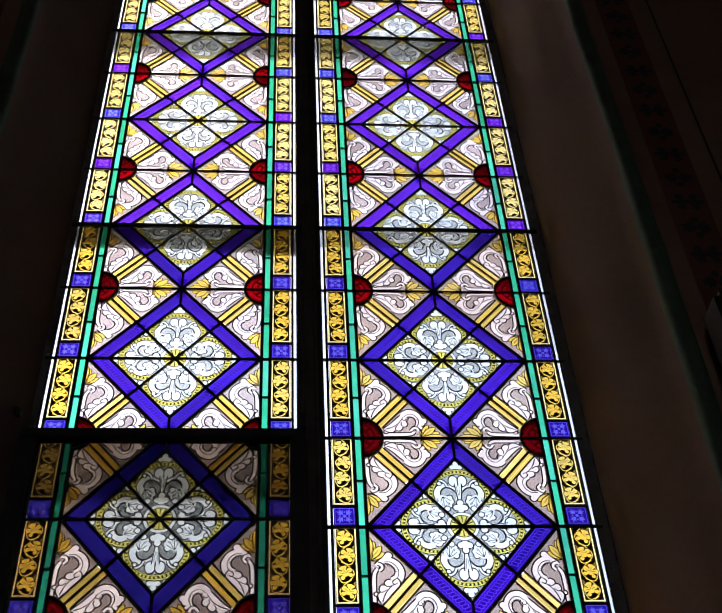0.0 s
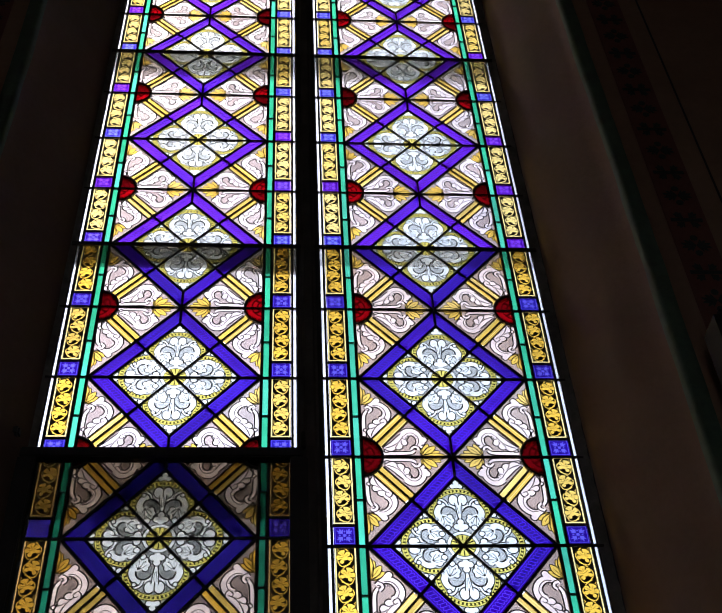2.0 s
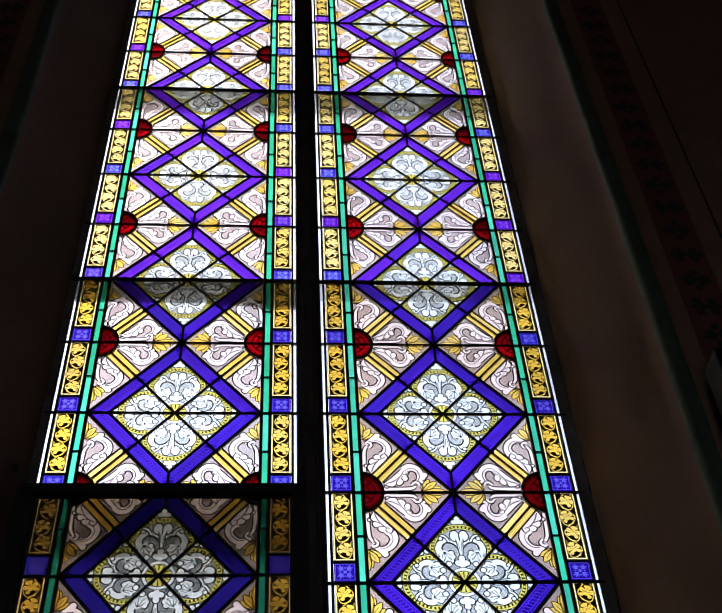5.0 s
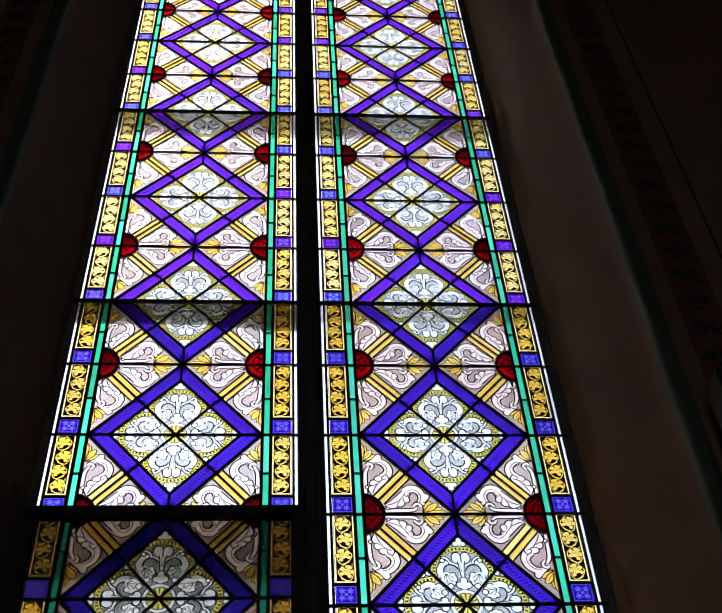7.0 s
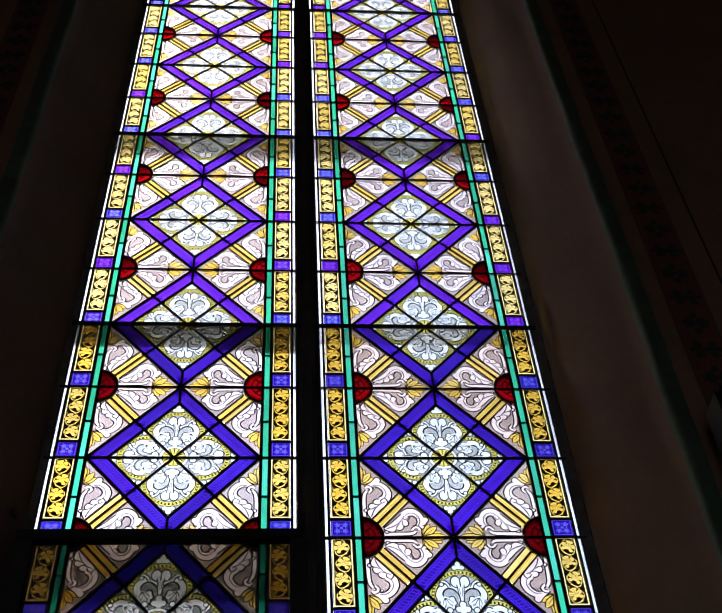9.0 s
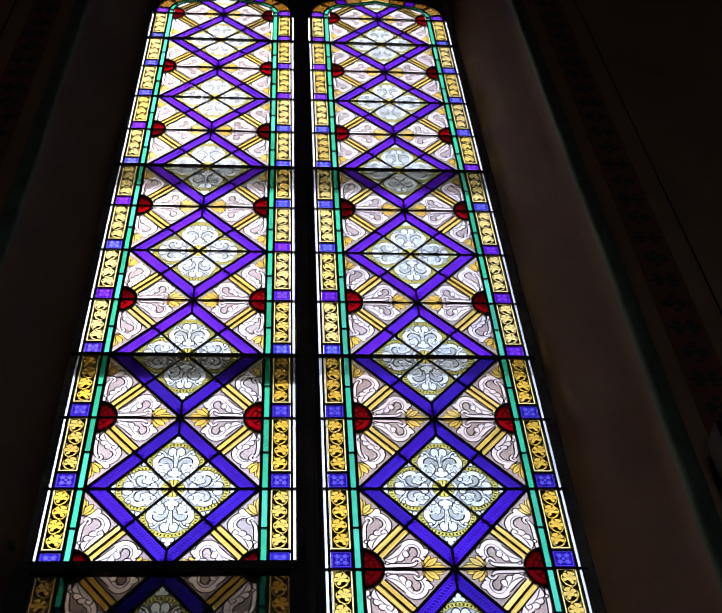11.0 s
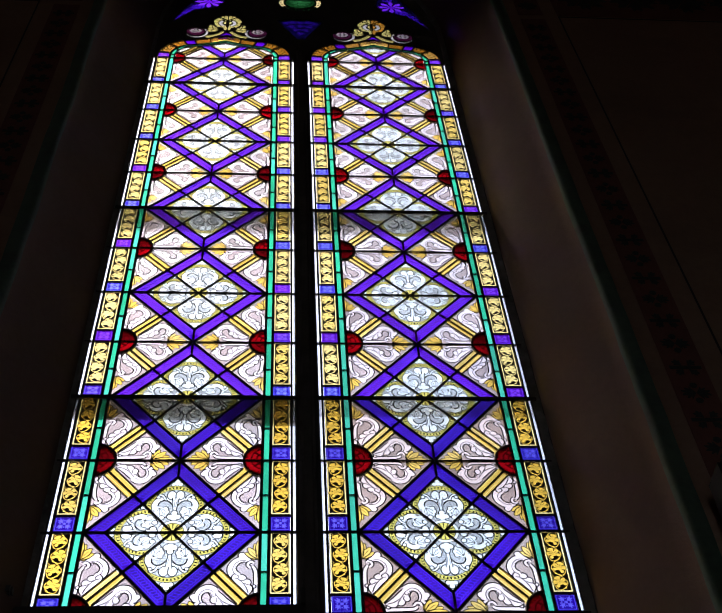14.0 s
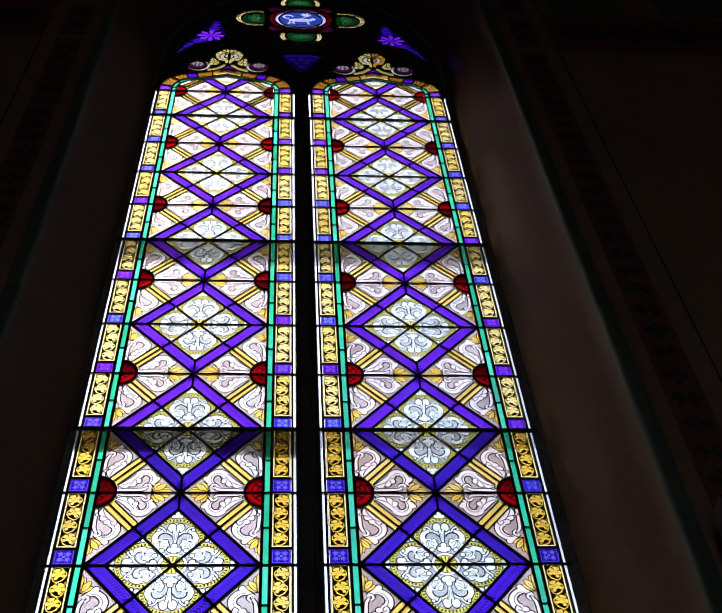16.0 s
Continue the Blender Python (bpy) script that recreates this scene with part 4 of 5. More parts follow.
        # pale scroll that swings from the blue point to the crescent
        mid = smooth([(0.018, 0.052), (0.040, 0.018), (0.072, -0.010), (0.112, -0.026)], 5)
        set_pane("white_scroll_pane", f(ribbon(mid, 0.020, 0.034)), GL["crest"], [(f(ribbon(mid, 0.004)), PAINT)], cr)
        horn = [(0.160 + r * math.cos(a), 0.028 + r * 1.12 * math.sin(a)) for r, a in [(0.061, math.radians(125 + 215 * i / 18)) for i in range(19)]]
        back = [(0.166 + r * math.cos(a), 0.036 + r * 1.12 * math.sin(a)) for r, a in [(0.054, math.radians(338 - 211 * i / 18)) for i in range(19)]]
        set_pane("crescent_pane", f(horn + back), GL["crestwhite"], [], cr)
        set_pane("ruby_ring_pane", f(disc(0.168, 0.040, 0.050, 24, 1.0, 1.05)), GL["plum"], [
            (f(disc(0.168, 0.048, 0.039, 20, 1.0, 0.80)), PAINT)] + [(f(disc(0.168 + 0.026 * math.cos(i * math.tau / 8), 0.048 + 0.021 * math.sin(i * math.tau / 8), 0.0085, 8)), GL["lilac"]) for i in range(8)] + [(f(disc(0.168, 0.048, 0.011, 9)), GL["lilac"])], cr)
    set_pane("blue_point_pane", [(-0.045, -0.048), (0.045, -0.048), (0.030, 0.000), (0.0, 0.036), (-0.030, 0.000)], GL["square"], [], cr)
    add2([(0, 0.065), (0, 0.27)], 0.006)
    cr.data = lattice_mesh("leaded_crest", lines2, LEAD)


head("left", False)
head("right", True)


# ---- tracery: rose, spandrels, eyelet ----
CXW = 0.1038          # axis of the wall opening
CXM = 0.0945          # axis of the mullion



def arch(half, spring, rad, sill, n=18, lift=0.0):
    """Outline of a pointed opening, from the sill's right end round to its left end."""
    c = half - rad
    top = math.acos(-c / rad)
    right = [(half, sill), (half, (sill + spring) / 2)] + [(c + rad * math.cos(top * i / n), spring + lift + rad * math.sin(top * i / n)) for i in range(n + 1)]
    return [(CXW + x, z) for x, z in right] + [(CXW - x, z) for x, z in reversed(right[:-1])]


ROSE = (CXW - 0.004, 8.075)


def rose():
    th = leaded("rose_light", (ROSE[0], GY, ROSE[1]), "quatrefoil rose with a blue medallion and green lobes", WINDOW)
    lines = []
    add = lambda pts, w=0.008: lines.append((pts, w, -0.003, THICK + 0.003))
    circ = lambda r, n=40: disc(0, 0, r, n) + [(r, 0)]
    # the pale beast on the medallion is kept to plain shapes
    lay = [(disc(-0.002, -0.015, 0.044, 16, 1.25, 0.42), GL["halo"]), (disc(0.056, 0.000, 0.014, 10), GL["halo"]), (ribbon([(-0.048, -0.025), (-0.058, -0.07)], 0.008), GL["halo"]), (ribbon([(-0.034, -0.028), (-0.030, -0.07)], 0.007), GL["halo"]),
           (ribbon([(0.030, -0.025), (0.040, -0.07)], 0.008), GL["halo"]), (sector(-0.058, 0.026, 0.016, 0.026, 0.0, 5.0, 14), GL["halo"]), (leaf(0.02, 0.040, 0.045, 1.2, 4, 0.4, 20, 2.2), GL["halo"]), (ribbon([(-0.06, -0.07), (0.04, 0.05)], 0.004), GL["pearl"]),
           (ribbon([(-0.03, -0.012), (0.03, -0.018)], 0.004), GL["blue"]), (ribbon([(-0.115, -0.082), (0.115, -0.082)], 0.005), PAINT)]
    lay = [([(x * 1.3, z * 1.25 + 0.004) for x, z in p], m) for p, m in lay[:-1]] + lay[-1:]
    set_pane("medallion_pane", disc(0, 0, 0.128, 36), GL["blue"], lay, th)
    for i in range(4):
        a = math.pi / 4 + i * math.pi / 2
        set_pane("ring_pane", sector(0, 0, 0.134, 0.152, a + 0.03, a + math.pi / 2 - 0.03, 14), GL["halo"], th)
        set_pane("ruby_ring_pane", sector(0, 0, 0.160, 0.188, a + 0.05, a + math.pi / 2 - 0.05, 14), GL["darkred"], th)
    for i in range(4):
        a = i * math.pi / 2
        c = (0.265 * math.cos(a), 0.265 * math.sin(a))
        P = lambda u, v: (c[0] + u * math.cos(a) - v * math.sin(a), c[1] + u * math.sin(a) + v * math.cos(a))
        ring = lambda r, s0, s1, n=16: [P(r * math.cos(s0 + (s1 - s0) * k / n), r * math.sin(s0 + (s1 - s0) * k / n)) for k in range(n + 1)]
        lay = []
        for k in range(7):
            t = -1.5 + 0.5 * k
            lay.append((leaf(*P(-0.01, 0), 0.072, a + t, 3, 0.3, 14, 0.42), GL["leaflight"]))
            lay.append((ribbon([P(-0.01 + 0.012 * math.cos(t), 0.012 * math.sin(t)), P(-0.01 + 0.062 * math.cos(t), 0.062 * math.sin(t))], 0.004), PAINT))
        lay.append((disc(*P(-0.012, 0), 0.014, 10), GL["leaflight"]))
        set_pane("green_lobe_pane", ring(0.086, -2.2, 2.2, 22), GL["leafgreen"], lay, th)
        for s in (1, -1):
            o, n_ = ring(0.122, s * 0.95, s * 1.95), ring(0.096, s * 0.95, s * 1.95)
            lay = [(disc((p[0] + q[0]) / 2, (p[1] + q[1]) / 2, 0.0055, 7), PAINT) for p, q in list(zip(o, n_))[1::4]]
            set_pane("pearl_border_pane", o + n_[::-1], GL["pearl"], lay, th)
        o, n_ = ring(0.122, -0.88, 0.88), ring(0.096, -0.88, 0.88)
        set_pane("lobe_border_pane", o + n_[::-1], GL["leafgreen"] if i % 2 else GL["pearl"], [(disc((p[0] + q[0]) / 2, (p[1] + q[1]) / 2, 0.008, 7), PAINT) for p, q in list(zip(o, n_))[1::2]], th)
        add(ring(0.091, -2.2, 2.2, 24))
        add(ring(0.125, -2.0, 2.0, 24))
        b = a + math.pi / 4
        set_pane("plum_pane", [(0.200 * math.cos(b - 0.22), 0.200 * math.sin(b - 0.22)), (0.255 * math.cos(b - 0.14), 0.255 * math.sin(b - 0.14)), (0.255 * math.cos(b + 0.14), 0.255 * math.sin(b + 0.14)), (0.200 * math.cos(b + 0.22), 0.200 * math.sin(b + 0.22))], GL["plum"], th)
    for r in (0.131, 0.156, 0.192):
        add(circ(r), 0.007)
    th.data = lattice_mesh("rose_light", lines, LEAD)


rose()


def flower_layers(cx, cz, r):
    lay = []
    for i in range(8):
        a = i * math.tau / 8
        lay.append((leaf(cx + r * 0.16 * math.cos(a), cz + r * 0.16 * math.sin(a), r * 0.80, a, 1, 0.0, 10, 0.62), GL["violet"]))
    return lay + [(disc(cx, cz, r * 0.22, 8), GL["square"])]


def spandrel(sx):
    th = leaded("spandrel_light", (CXW, GY, 7.77), "deep blue spandrel with a violet eight-petalled flower", WINDOW)
    f = lambda pts: [(sx * x, z) for x, z in pts]
    lay = []
    poly = f([(-0.725, -0.31), (-0.60, -0.115), (-0.475, -0.07), (-0.43, 0.03), (-0.475, 0.24), (-0.53, 0.24), (-0.62, 0.04)])
    for path, n in (([(-0.715, -0.295), (-0.655, -0.165), (-0.590, -0.075), (-0.545, -0.035)], 8), ([(-0.500, 0.225), (-0.505, 0.150), (-0.515, 0.080)], 5)):
        pts = smooth(path, 6)
        lay.append((ribbon([(sx * x, z) for x, z in pts], 0.004, 0.008), GL["dimpurple"]))
        for i in range(n):                       # small leaves in pairs along the spray
            j = int((len(pts) - 2) * i / (n - 1))
            (x, z), (x2, z2) = pts[j], pts[j + 1]
            d = math.atan2(z2 - z, (x2 - x))
            for k in (-0.75, 0.75):
                an = d + k + math.pi
                an = an if sx > 0 else math.pi - an
                lay.append((leaf(sx * x, z, 0.030 + 0.024 * i / n, an, 2, 0.25, 12, 0.62), GL["dimpurple"]))
    lay += flower_layers(sx * -0.525, 0.01, 0.085)
    set_pane("blue_pane", poly, GL["deepblue"], lay, th)
    th.data = lattice_mesh("spandrel_light", [(poly + poly[:1], 0.008, -0.003, THICK + 0.003)], LEAD)


spandrel(1)
spandrel(-1)

eye = leaded("eyelet_light", (CXW - 0.004, GY, 7.42), "dark blue triangular eyelet", WINDOW)
EYELET = [(-0.13, 0.12), (-0.02, -0.13), (0.02, -0.13), (0.13, 0.12), (0.06, 0.145), (-0.06, 0.145)]
eye.data = lattice_mesh("eyelet_light", [(EYELET + EYELET[:1], 0.008, -0.003, THICK + 0.003)], LEAD)
set_pane("blue_pane", EYELET, GL["deepblue"], [(leaf(x, z, 0.030, a, 3, 0.35, 14, 1.6), GL["eyelet"]) for i, (x, z) in enumerate(((-0.08, 0.09), (-0.04, 0.10), (0.0, 0.095), (0.04, 0.10), (0.08, 0.09), (-0.05, 0.045), (0.0, 0.05), (0.05, 0.045), (-0.025, 0.0), (0.025, 0.0), (0.0, -0.05))) for a in (0.5 + i, 2.6 + i, 4.7 + i)], eye)


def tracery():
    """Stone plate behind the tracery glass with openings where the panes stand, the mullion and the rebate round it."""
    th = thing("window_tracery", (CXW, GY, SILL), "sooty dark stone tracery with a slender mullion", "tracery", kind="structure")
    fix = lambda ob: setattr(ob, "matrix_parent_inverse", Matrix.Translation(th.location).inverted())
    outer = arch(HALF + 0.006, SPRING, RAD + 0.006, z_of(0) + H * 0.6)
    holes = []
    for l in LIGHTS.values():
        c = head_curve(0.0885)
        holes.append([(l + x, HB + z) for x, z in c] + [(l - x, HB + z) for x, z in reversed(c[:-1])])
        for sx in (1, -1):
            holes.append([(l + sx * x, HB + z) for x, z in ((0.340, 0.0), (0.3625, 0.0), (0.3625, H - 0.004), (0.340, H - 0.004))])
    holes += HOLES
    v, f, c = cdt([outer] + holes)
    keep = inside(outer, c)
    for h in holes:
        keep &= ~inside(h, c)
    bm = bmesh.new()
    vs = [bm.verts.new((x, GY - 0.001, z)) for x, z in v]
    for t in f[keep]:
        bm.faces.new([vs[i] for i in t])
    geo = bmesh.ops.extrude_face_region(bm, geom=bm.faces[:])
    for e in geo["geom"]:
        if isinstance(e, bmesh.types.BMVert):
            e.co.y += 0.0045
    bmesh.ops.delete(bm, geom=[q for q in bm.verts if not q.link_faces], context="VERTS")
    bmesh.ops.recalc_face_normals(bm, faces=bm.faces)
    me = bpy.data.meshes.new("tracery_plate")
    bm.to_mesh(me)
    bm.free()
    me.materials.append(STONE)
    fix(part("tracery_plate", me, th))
    m = box_mesh("mullion", CXM - 0.0285, CXM + 0.0285, GY - 0.022, GY + 0.06, SILL - 0.02, HB + H + 0.12, STONE, 0.016, 3)
    fix(part("mullion", m, th))
    # iron cover strip that hides the joint between mullion and glass
    for x, w in ((CXM + 0.0325, 0.0065), (CXM - 0.0310, 0.004)):
        fix(part("cover_strip", box_mesh("cover_strip", x - w, x + w, GY - 0.010, GY + 0.012, SILL, HB + H + 0.06, IRON, 0.001, 1), th))


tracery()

# ---- saddle bars ----
for light in ("left", "right"):
    for r in (0, 4, 8):
        saddle_bar(LIGHTS[light], r, 0.017 if r else 0.013, 0.008)
    for r in (-1, 1, 2, 3, 5, 6, 7, 9, 10) + ((11, 12, 13, 14) if light == "right" else ()):
        saddle_bar(LIGHTS[light], r, 0.0068 if r % 2 else 0.0085, 0.004)


# ---- ventilating casement low in the left light ----
def casement():
    cx, z1, z0 = LIGHTS["left"], z_of(11) + 0.012, z_of(13) - 0.055
    th = thing("casement", (cx, GY - 0.01, z0), "black iron ventilating casement with darker leaded stained glass, shut", "casement window")
    w, b, h = W / 2, 0.034, z1 - z0
    part("top_rail", box_mesh("top_rail", -w - 0.030, w + 0.012, -0.020, 0.015, h - b, h, IRON, 0.004), th)
    part("bottom_rail", box_mesh("bottom_rail", -w - 0.030, w + 0.012, -0.020, 0.015, 0, 0.03, IRON, 0.004), th)
    part("stile", box_mesh("stile", -w - 0.045, -w + 0.016, -0.020, 0.015, 0.03, h - b, IRON, 0.004), th)
    part("stile", box_mesh("stile", w - 0.026, w + 0.024, -0.020, 0.015, 0.03, h - b, IRON, 0.004), th)
    part("hinge_plate", box_mesh("hinge_plate", -w - 0.078, -w - 0.056, -0.060, 0.0, -0.2, h + 0.075, IRON, 0.006), th)
    part("hinge_arm", box_mesh("hinge_arm", -w - 0.075, -w - 0.035, -0.050, -0.020, h + 0.02, h + 0.05, IRON, 0.006), th)
    part("catch", box_mesh("catch", w + 0.004, w + 0.018, -0.022, 0.0, h, h + 0.055, IRON, 0.003), th)
    return th


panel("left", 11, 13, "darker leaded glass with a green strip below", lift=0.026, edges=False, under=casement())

# ---- outside: protective glazing, ledges, ground ----
XL0, XL1 = LIGHTS["left"] - W / 2, LIGHTS["left"] + W / 2
XR0, XR1 = LIGHTS["right"] - W / 2, LIGHTS["right"] + W / 2
OUTER = thing("outer_glazing", (CXW, GY + 0.007, z_of(12)), "grimy outer protective glazing with narrow glass ledges behind the bars", "glazing")


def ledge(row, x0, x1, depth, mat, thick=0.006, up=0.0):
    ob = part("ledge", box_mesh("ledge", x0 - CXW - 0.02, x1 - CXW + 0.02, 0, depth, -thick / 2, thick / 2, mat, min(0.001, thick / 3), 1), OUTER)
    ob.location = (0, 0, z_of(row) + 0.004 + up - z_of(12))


for i, d in enumerate((0.075, 0.098, 0.118)):        # each ledge is a stack of tinted sheets whose steps imitate soft shade
    ledge(4, XL0, XL1, d, GL["ledgeshade"], 0.002, 0.003 * i)
    ledge(4, XR0, XR1, d, GL["ledgeshade"], 0.002, 0.003 * i)
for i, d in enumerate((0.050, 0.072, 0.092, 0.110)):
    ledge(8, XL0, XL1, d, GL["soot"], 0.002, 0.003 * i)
# further tinted sheets deepen the imitated shade towards the right
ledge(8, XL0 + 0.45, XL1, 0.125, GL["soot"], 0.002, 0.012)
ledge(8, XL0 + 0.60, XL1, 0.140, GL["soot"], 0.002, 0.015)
ledge(8, XR0, XR1, 0.080, GL["thinshade"])
for i, (low, m) in enumerate(((2.5, "baseshade"), (0.815, "midshade"), (0.60, "topshade"))):      # tinted sheets added behind the casement; their steps imitate shade deepening upwards
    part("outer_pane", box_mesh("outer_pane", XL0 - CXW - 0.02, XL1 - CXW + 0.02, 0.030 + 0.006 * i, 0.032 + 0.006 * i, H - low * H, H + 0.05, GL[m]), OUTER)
ground = new("ground", mesh_from("ground", [(-400, 3.2, -0.4), (400, 3.2, -0.4), (400, 800, -0.4), (-400, 800, -0.4)], [(0, 1, 2, 3)], [GROUNDM]))
tagged(ground, "churchyard ground outside the window", "ground", kind="structure")

# ---- the window wall with its splayed reveal ----
WY = 2.17                     # inner face of the wall
HALF_O = 0.980                # half breadth of the opening at the inner face
OUT_Y = 2.62


def wall_face(name, y, hole, mat, label, x0=-9.0, x1=9.0, z0=0.0, z1=11.5):
    rect = [(x0, z0), (x1, z0), (x1, z1), (x0, z1)]
    v, f, c = cdt([rect, hole])
    keep = inside(rect, c) & ~inside(hole, c)
    ob = new(name, recalc(mesh_from(name, [(x, y, z) for x, z in v], f[keep], [mat])))
    return tagged(ob, label, "wall", kind="structure")


def loft(rings, mat, name):
    n = len(rings[0])
    verts = [p for r in rings for p in r]
    faces = [(k * n + i, k * n + i + 1, (k + 1) * n + i + 1, (k + 1) * n + i) for k in range(len(rings) - 1) for i in range(n - 1)]
    faces += [(k * n + n - 1, k * n, (k + 1) * n, (k + 1) * n + n - 1) for k in range(len(rings) - 1)]
    me = recalc(mesh_from(name, verts, faces, [mat]))
    me.shade_smooth()
    return me


def dense(poly, step=0.09):
    out = []
    for a, b in zip(poly, poly[1:] + poly[:1]):
        n = max(1, int(math.hypot(b[0] - a[0], b[1] - a[1]) / step))
        out += [(a[0] + (b[0] - a[0]) * i / n, a[1] + (b[1] - a[1]) * i / n) for i in range(n)]
    return out


def opening(t):
    """Outline of the splayed opening: t = 0 by the glass, 1 at the inner face; the same points at every t."""
    inner, outer_ = arch(HALF + 0.002, SPRING, RAD + 0.002, SILL), arch(HALF_O, SPRING + 0.03, RAD + 0.236, SILL - 0.35)
    p = [(a[0] + (b[0] - a[0]) * t, a[1] + (b[1] - a[1]) * t) for a, b in zip(inner, outer_)]
    return p


def opening_dense(t):
    a, b = opening(0), opening(1)
    out = []
    for i in range(len(a)):
        j = (i + 1) % len(a)
        n = max(1, int(math.hypot(a[j][0] - a[i][0], a[j][1] - a[i][1]) / 0.06))
        for k in range(n):
            s = k / n
            p = [a[i][d] + (a[j][d] - a[i][d]) * s for d in (0, 1)]
            q = [b[i][d] + (b[j][d] - b[i][d]) * s for d in (0, 1)]
            out.append((p[0] + (q[0] - p[0]) * t, p[1] + (q[1] - p[1]) * t))
    return out


def ring3(t, y, rough=0.0, grow=0.0):
    pts = opening_dense(t)
    res = []
    for x, z in pts:
        d = rough * noise.noise(Vector((x * 3, y * 9, z * 2.3))) + rough * 0.6 * noise.noise(Vector((x * 11, y * 13, z * 9)))
        k = (grow + d)
        dx = x - CXW
        l = abs(dx) or 1
        res.append((x + (dx / l) * k * (1 if z > SILL + 0.02 else 0), y, z))
    return res


face_hole = [(x, z) for x, y, z in ring3(1.0, WY, 0.006, 0.012)]
wall_face("wall_north", WY, face_hole, WALLP, "brown painted plaster wall around the window")
rings = [ring3(t, GY - 0.003 + (WY + 0.037 - GY) * t, 0.006 * min(1, 0.3 + 4 * t)) for t in (0.0, 0.05, 0.12, 0.25, 0.4, 0.55, 0.7, 0.85, 0.94)] + [ring3(0.985, WY + 0.022, 0.006, 0.0)]
reveal = new("window_reveal", loft(rings, PLASTER, "window_reveal"))
tagged(reveal, "splayed window reveal in rosy grey lime plaster", "reveal", kind="structure")
edge = new("reveal_edge", loft([ring3(0.985, WY + 0.022, 0.006, 0.0), ring3(0.99, WY + 0.010, 0.006, 0.002), ring3(0.995, WY + 0.003, 0.006, 0.006), ring3(1.0, WY - 0.001, 0.006, 0.0125), ring3(1.0, WY - 0.003, 0.004, 0.050), ring3(1.0, WY + 0.001, 0.004, 0.053)], GREENP, "reveal_edge"))
tagged(edge, "worn green painted stripe round the reveal's edge", "painted edge", kind="structure")
outer_hole = arch(HALF + 0.012, SPRING + 0.35, RAD + 0.012, SILL)
back_hole = arch(HALF - 0.008, SPRING, RAD - 0.008, SILL)
wall_face("wall_outer", OUT_Y, outer_hole, OUTERM, "weathered outer stone face of the wall")
outj = [[(x, GY + 0.010, z) for x, z in back_hole], [(x, OUT_Y, z) for x, z in outer_hole]]
tagged(new("outer_jamb", loft(outj, OUTERM, "outer_jamb")), "weathered stone outer jamb of the window", "jamb", kind="structure")
# mortar fillet between glass and stone
fil = []
for y, g in ((GY + 0.012, 0.012), (GY + 0.006, -0.0055), (GY - 0.001, -0.0055), (GY - 0.0035, 0.002), (GY - 0.006, 0.012), (GY - 0.007, 0.024)):
    fil.append([(x, y, z) for x, z in [(px + (1 if px > CXW else -1) * (g + (-0.013 if px > CXW else 0.002) + 0.003 * noise.noise(Vector((pz * 14, px, y * 8))) + 0.003 * noise.noise(Vector((pz * 40, px, 3)))), pz) for px, pz in dense(arch(HALF - 0.012, SPRING, RAD - 0.012, SILL), 0.025)]])
tagged(new("mortar_fillet", loft(fil, MORTAR, "mortar_fillet")), "rough grey mortar fillet round the glass", "mortar", kind="structure")


# painted bands on the wall beside the reveal
def plate(name, x0, x1, z0, z1, mat, label, proud=0.0025):
    ob = new(name, box_mesh(name, x0, x1, WY - proud, WY + 0.002, z0, z1, mat, 0.0008, 1))
    return tagged(ob, label, "painted band", kind="structure")


def stencils(shapes, under, label):
    """Flat stencilled ornaments laid on a painted band."""
    vs, fs = [], []
    for sh in shapes:
        k, n = len(vs), len(sh)
        vs += [(x, WY - 0.0045, z) for x, z in sh] + [(x, WY - 0.002, z) for x, z in sh]
        fs.append(tuple(k + j for j in range(n)))
        fs += [(k + j, k + (j + 1) % n, k + n + (j + 1) % n, k + n + j) for j in range(n)]
    part("stencil_ornament", recalc(mesh_from("stencil_ornament", vs, fs, [STENCIL])), under, label)["kind"] = "stuff"


def rosette(x, z, r):
    """A stencilled flower of four broad leaves and four narrow ones."""
    return [leaf(x + 0.1 * r * math.cos(a), z + 0.1 * r * math.sin(a), r, a, 3, 0.3, 14, 1.0) for a in (math.pi * i / 2 for i in range(4))] + [leaf(x + 0.2 * r * math.cos(a), z + 0.2 * r * math.sin(a), r * 0.8, a, 1, 0.0, 10, 0.5) for a in (math.pi * (i + 0.5) / 2 for i in range(4))]


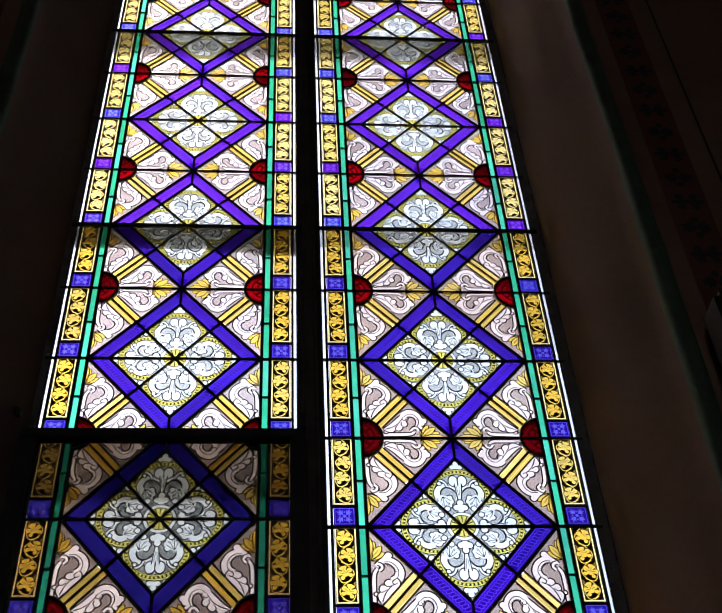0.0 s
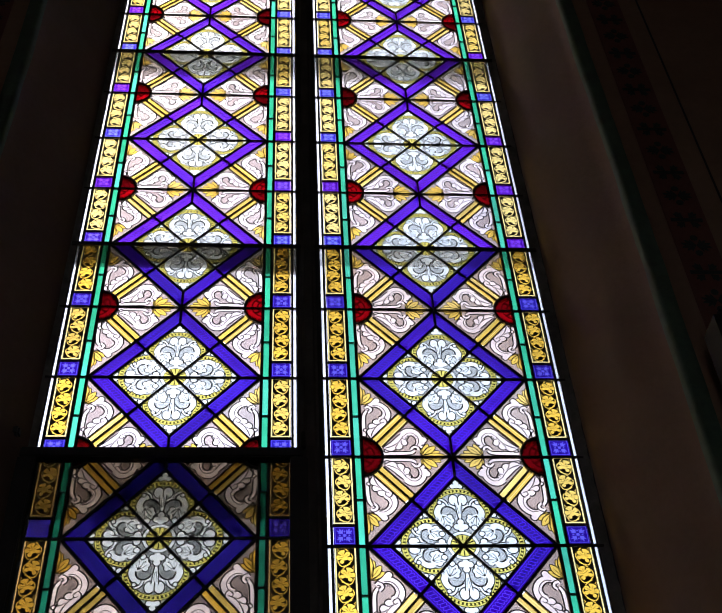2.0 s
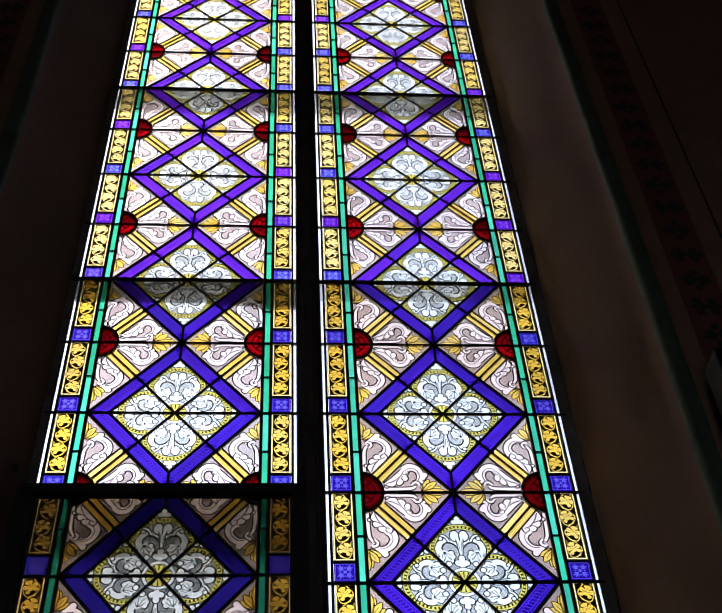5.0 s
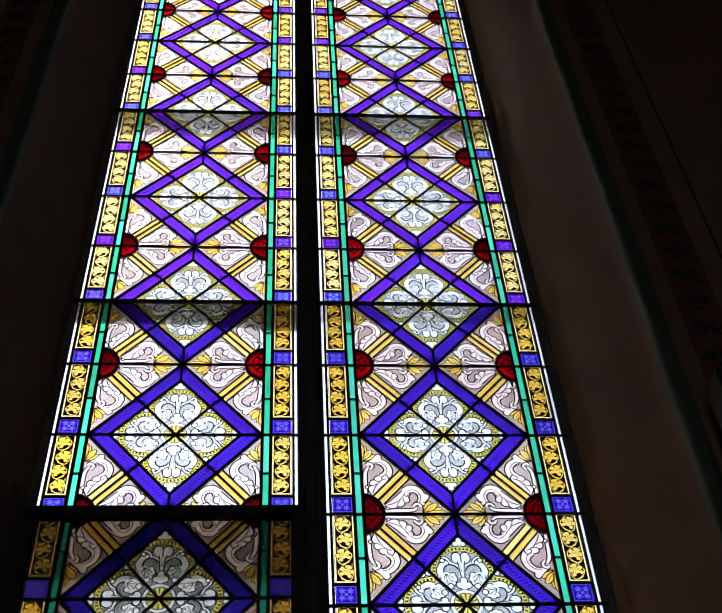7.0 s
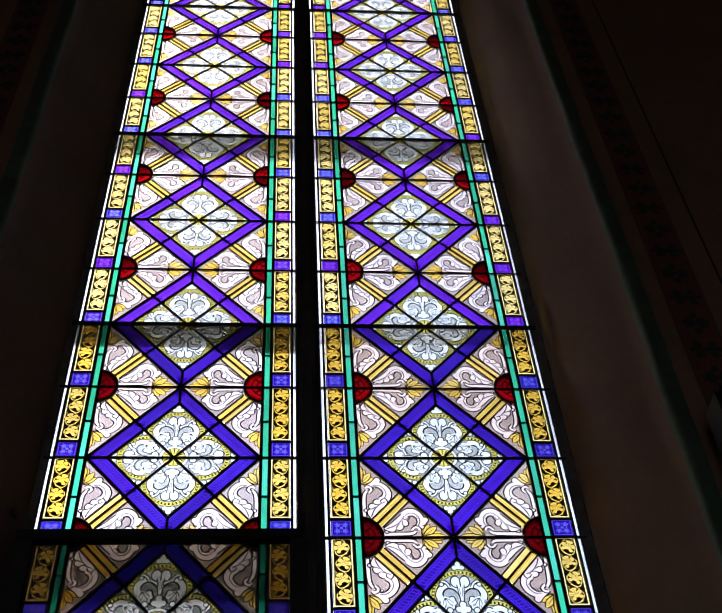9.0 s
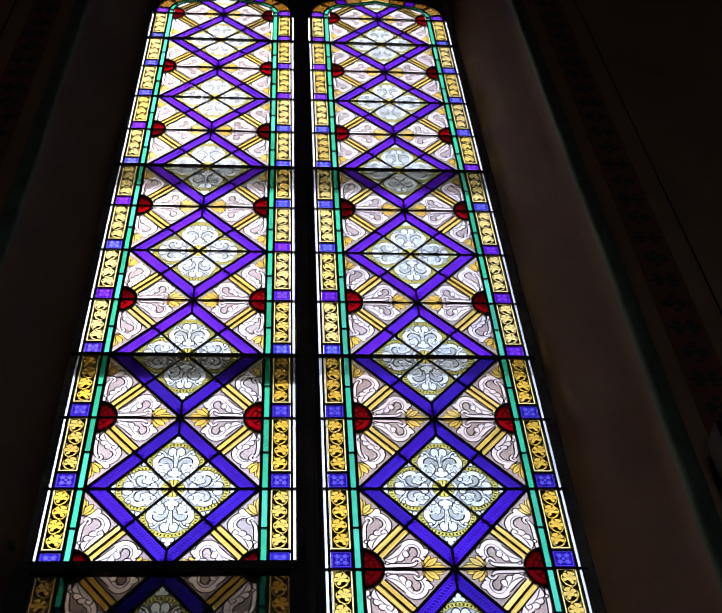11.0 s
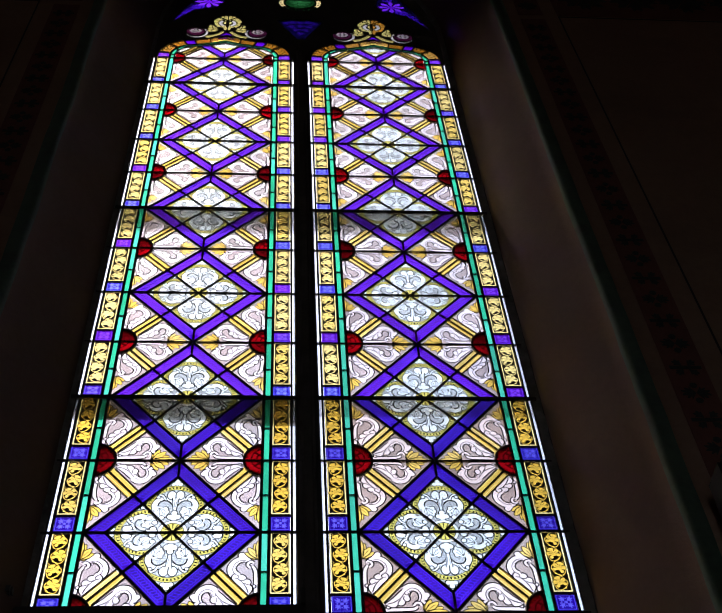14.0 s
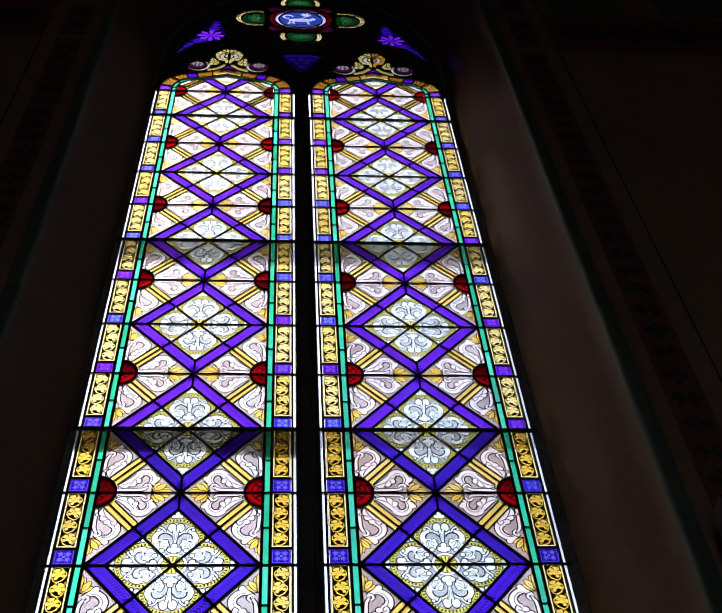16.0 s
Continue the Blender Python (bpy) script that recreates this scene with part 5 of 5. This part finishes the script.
F0, F1 = 6.925, 7.365         # frieze, foot and top
for sx, nm in ((1, "east"), (-1, "west")):
    f = lambda a, b: sorted((CXW + sx * a, CXW + sx * b))
    x0, x1 = f(1.088, 1.215)
    cxb = (x0 + x1) / 2
    band = plate("stencil_band_" + nm, x0, x1, 0.9, F0 - 0.055, BANDP, "dark red-brown stencilled band beside the window")
    shapes = []
    for i in range(50):
        z = 0.98 + i * 0.118
        if i % 2:
            shapes += [[(cxb - 0.05, z - 0.007), (cxb + 0.05, z - 0.007), (cxb + 0.05, z + 0.007), (cxb - 0.05, z + 0.007)]] + [leaf(cxb + a * 0.012, z + b * 0.012, 0.034, math.atan2(b, a), 3, 0.3, 12, 1.3) for a in (1, -1) for b in (1, -1)]
        else:
            shapes += [leaf(cxb + a * 0.005, z, 0.046, 0.0 if a > 0 else math.pi, 5, 0.4, 18, 2.0) for a in (1, -1)] + [disc(cxb, z + 0.034, 0.012, 8), disc(cxb, z - 0.034, 0.012, 8)]
    stencils(shapes, band, "dark stencilled crosses and leaves")
    block = plate("stencil_block_" + nm, x0, x1, F0, F1 - 0.03, BANDP, "dark red-brown stencilled block between band and frieze")
    stencils(rosette(cxb, F0 + 0.11, 0.052) + rosette(cxb, F1 - 0.14, 0.052), block, "dark stencilled rosettes")
    upper = plate("upper_band_" + nm, x0, x1, F1 + 0.055, 8.6, BANDP, "dark red-brown stencilled band above the frieze")
    stencils([p for i in range(8) for p in rosette(cxb, F1 + 0.13 + i * 0.14, 0.052)], upper, "dark stencilled rosettes")
    x0, x1 = f(1.288, 1.295)
    plate("line_" + nm, x0, x1, 0.9, F0 - 0.022, LINEP, "thin dark painted line beside the stencilled band")
    plate("upper_line_" + nm, x0, x1, F1 + 0.022, 8.6, LINEP, "thin dark painted line above the frieze")
    x0, x1 = f(1.288, 7.5)
    fr = plate("frieze_" + nm, x0, x1, F0, F1, BANDP, "dark red-brown painted frieze on the wall")
    stencils([p for i in range(22) for p in rosette(CXW + sx * (1.46 + i * 0.27), (F0 + F1) / 2, 0.135)], fr, "dark stencilled rosettes")
    plate("frieze_line_low_" + nm, x0, x1, F0 - 0.020, F0 - 0.012, LINEP, "thin dark line below the frieze")
    plate("frieze_line_high_" + nm, x0, x1, F1 + 0.012, F1 + 0.020, LINEP, "thin dark line above the frieze")
    for i in range(9):
        x0, x1 = f(1.36 + i * 0.62, 1.76 + i * 0.62)
        plate("green_field_" + nm, x0, x1, F1 + 0.06, 8.5, GREENP, "dull green painted field above the frieze")

# black loudspeaker on the wall beside the window
sp = thing("loudspeaker", (1.255, WY, 3.30), "black column loudspeaker hung on the wall", "loudspeaker")
part("cabinet", box_mesh("cabinet", -0.10, 0.10, -0.15, -0.02, -0.35, 0.35, SPEAKER, 0.02, 3), sp)
part("grille", box_mesh("grille", -0.085, 0.085, -0.156, -0.148, -0.32, 0.32, SPEAKER, 0.003), sp)
part("bracket", box_mesh("bracket", -0.03, 0.03, -0.03, 0.0, -0.06, 0.06, SPEAKER, 0.004), sp)

# ---- the nave that closes the place ----
def slab(name, x0, x1, y0, y1, z0, z1, mat, label, cat):
    return tagged(new(name, box_mesh(name, x0, x1, y0, y1, z0, z1, mat)), label, cat, kind="structure")


slab("floor", -9.3, 9.3, -16.3, OUT_Y, -0.3, 0.0, FLOORM, "dark stone church floor", "floor")
slab("ceiling", -9.3, 9.3, -16.3, OUT_Y, 11.5, 11.8, ROOMM, "dim plaster church ceiling", "ceiling")
slab("wall_east", 9.0, 9.3, -16.3, OUT_Y, 0.0, 11.5, ROOMM, "dim plaster nave wall", "wall")
slab("wall_west", -9.3, -9.0, -16.3, OUT_Y, 0.0, 11.5, ROOMM, "dim plaster nave wall", "wall")
slab("wall_south_west", -9.0, -1.2, -16.3, -16.0, 0.0, 11.5, ROOMM, "dim plaster nave wall behind the camera", "wall")
slab("wall_south_east", 1.2, 9.0, -16.3, -16.0, 0.0, 11.5, ROOMM, "dim plaster nave wall behind the camera", "wall")
slab("wall_south_low", -1.2, 1.2, -16.3, -16.0, 0.0, 3.5, ROOMM, "plaster wall below the opening behind the camera", "wall")
slab("wall_south_high", -1.2, 1.2, -16.3, -16.0, 8.5, 11.5, ROOMM, "plaster wall above the opening behind the camera", "wall")
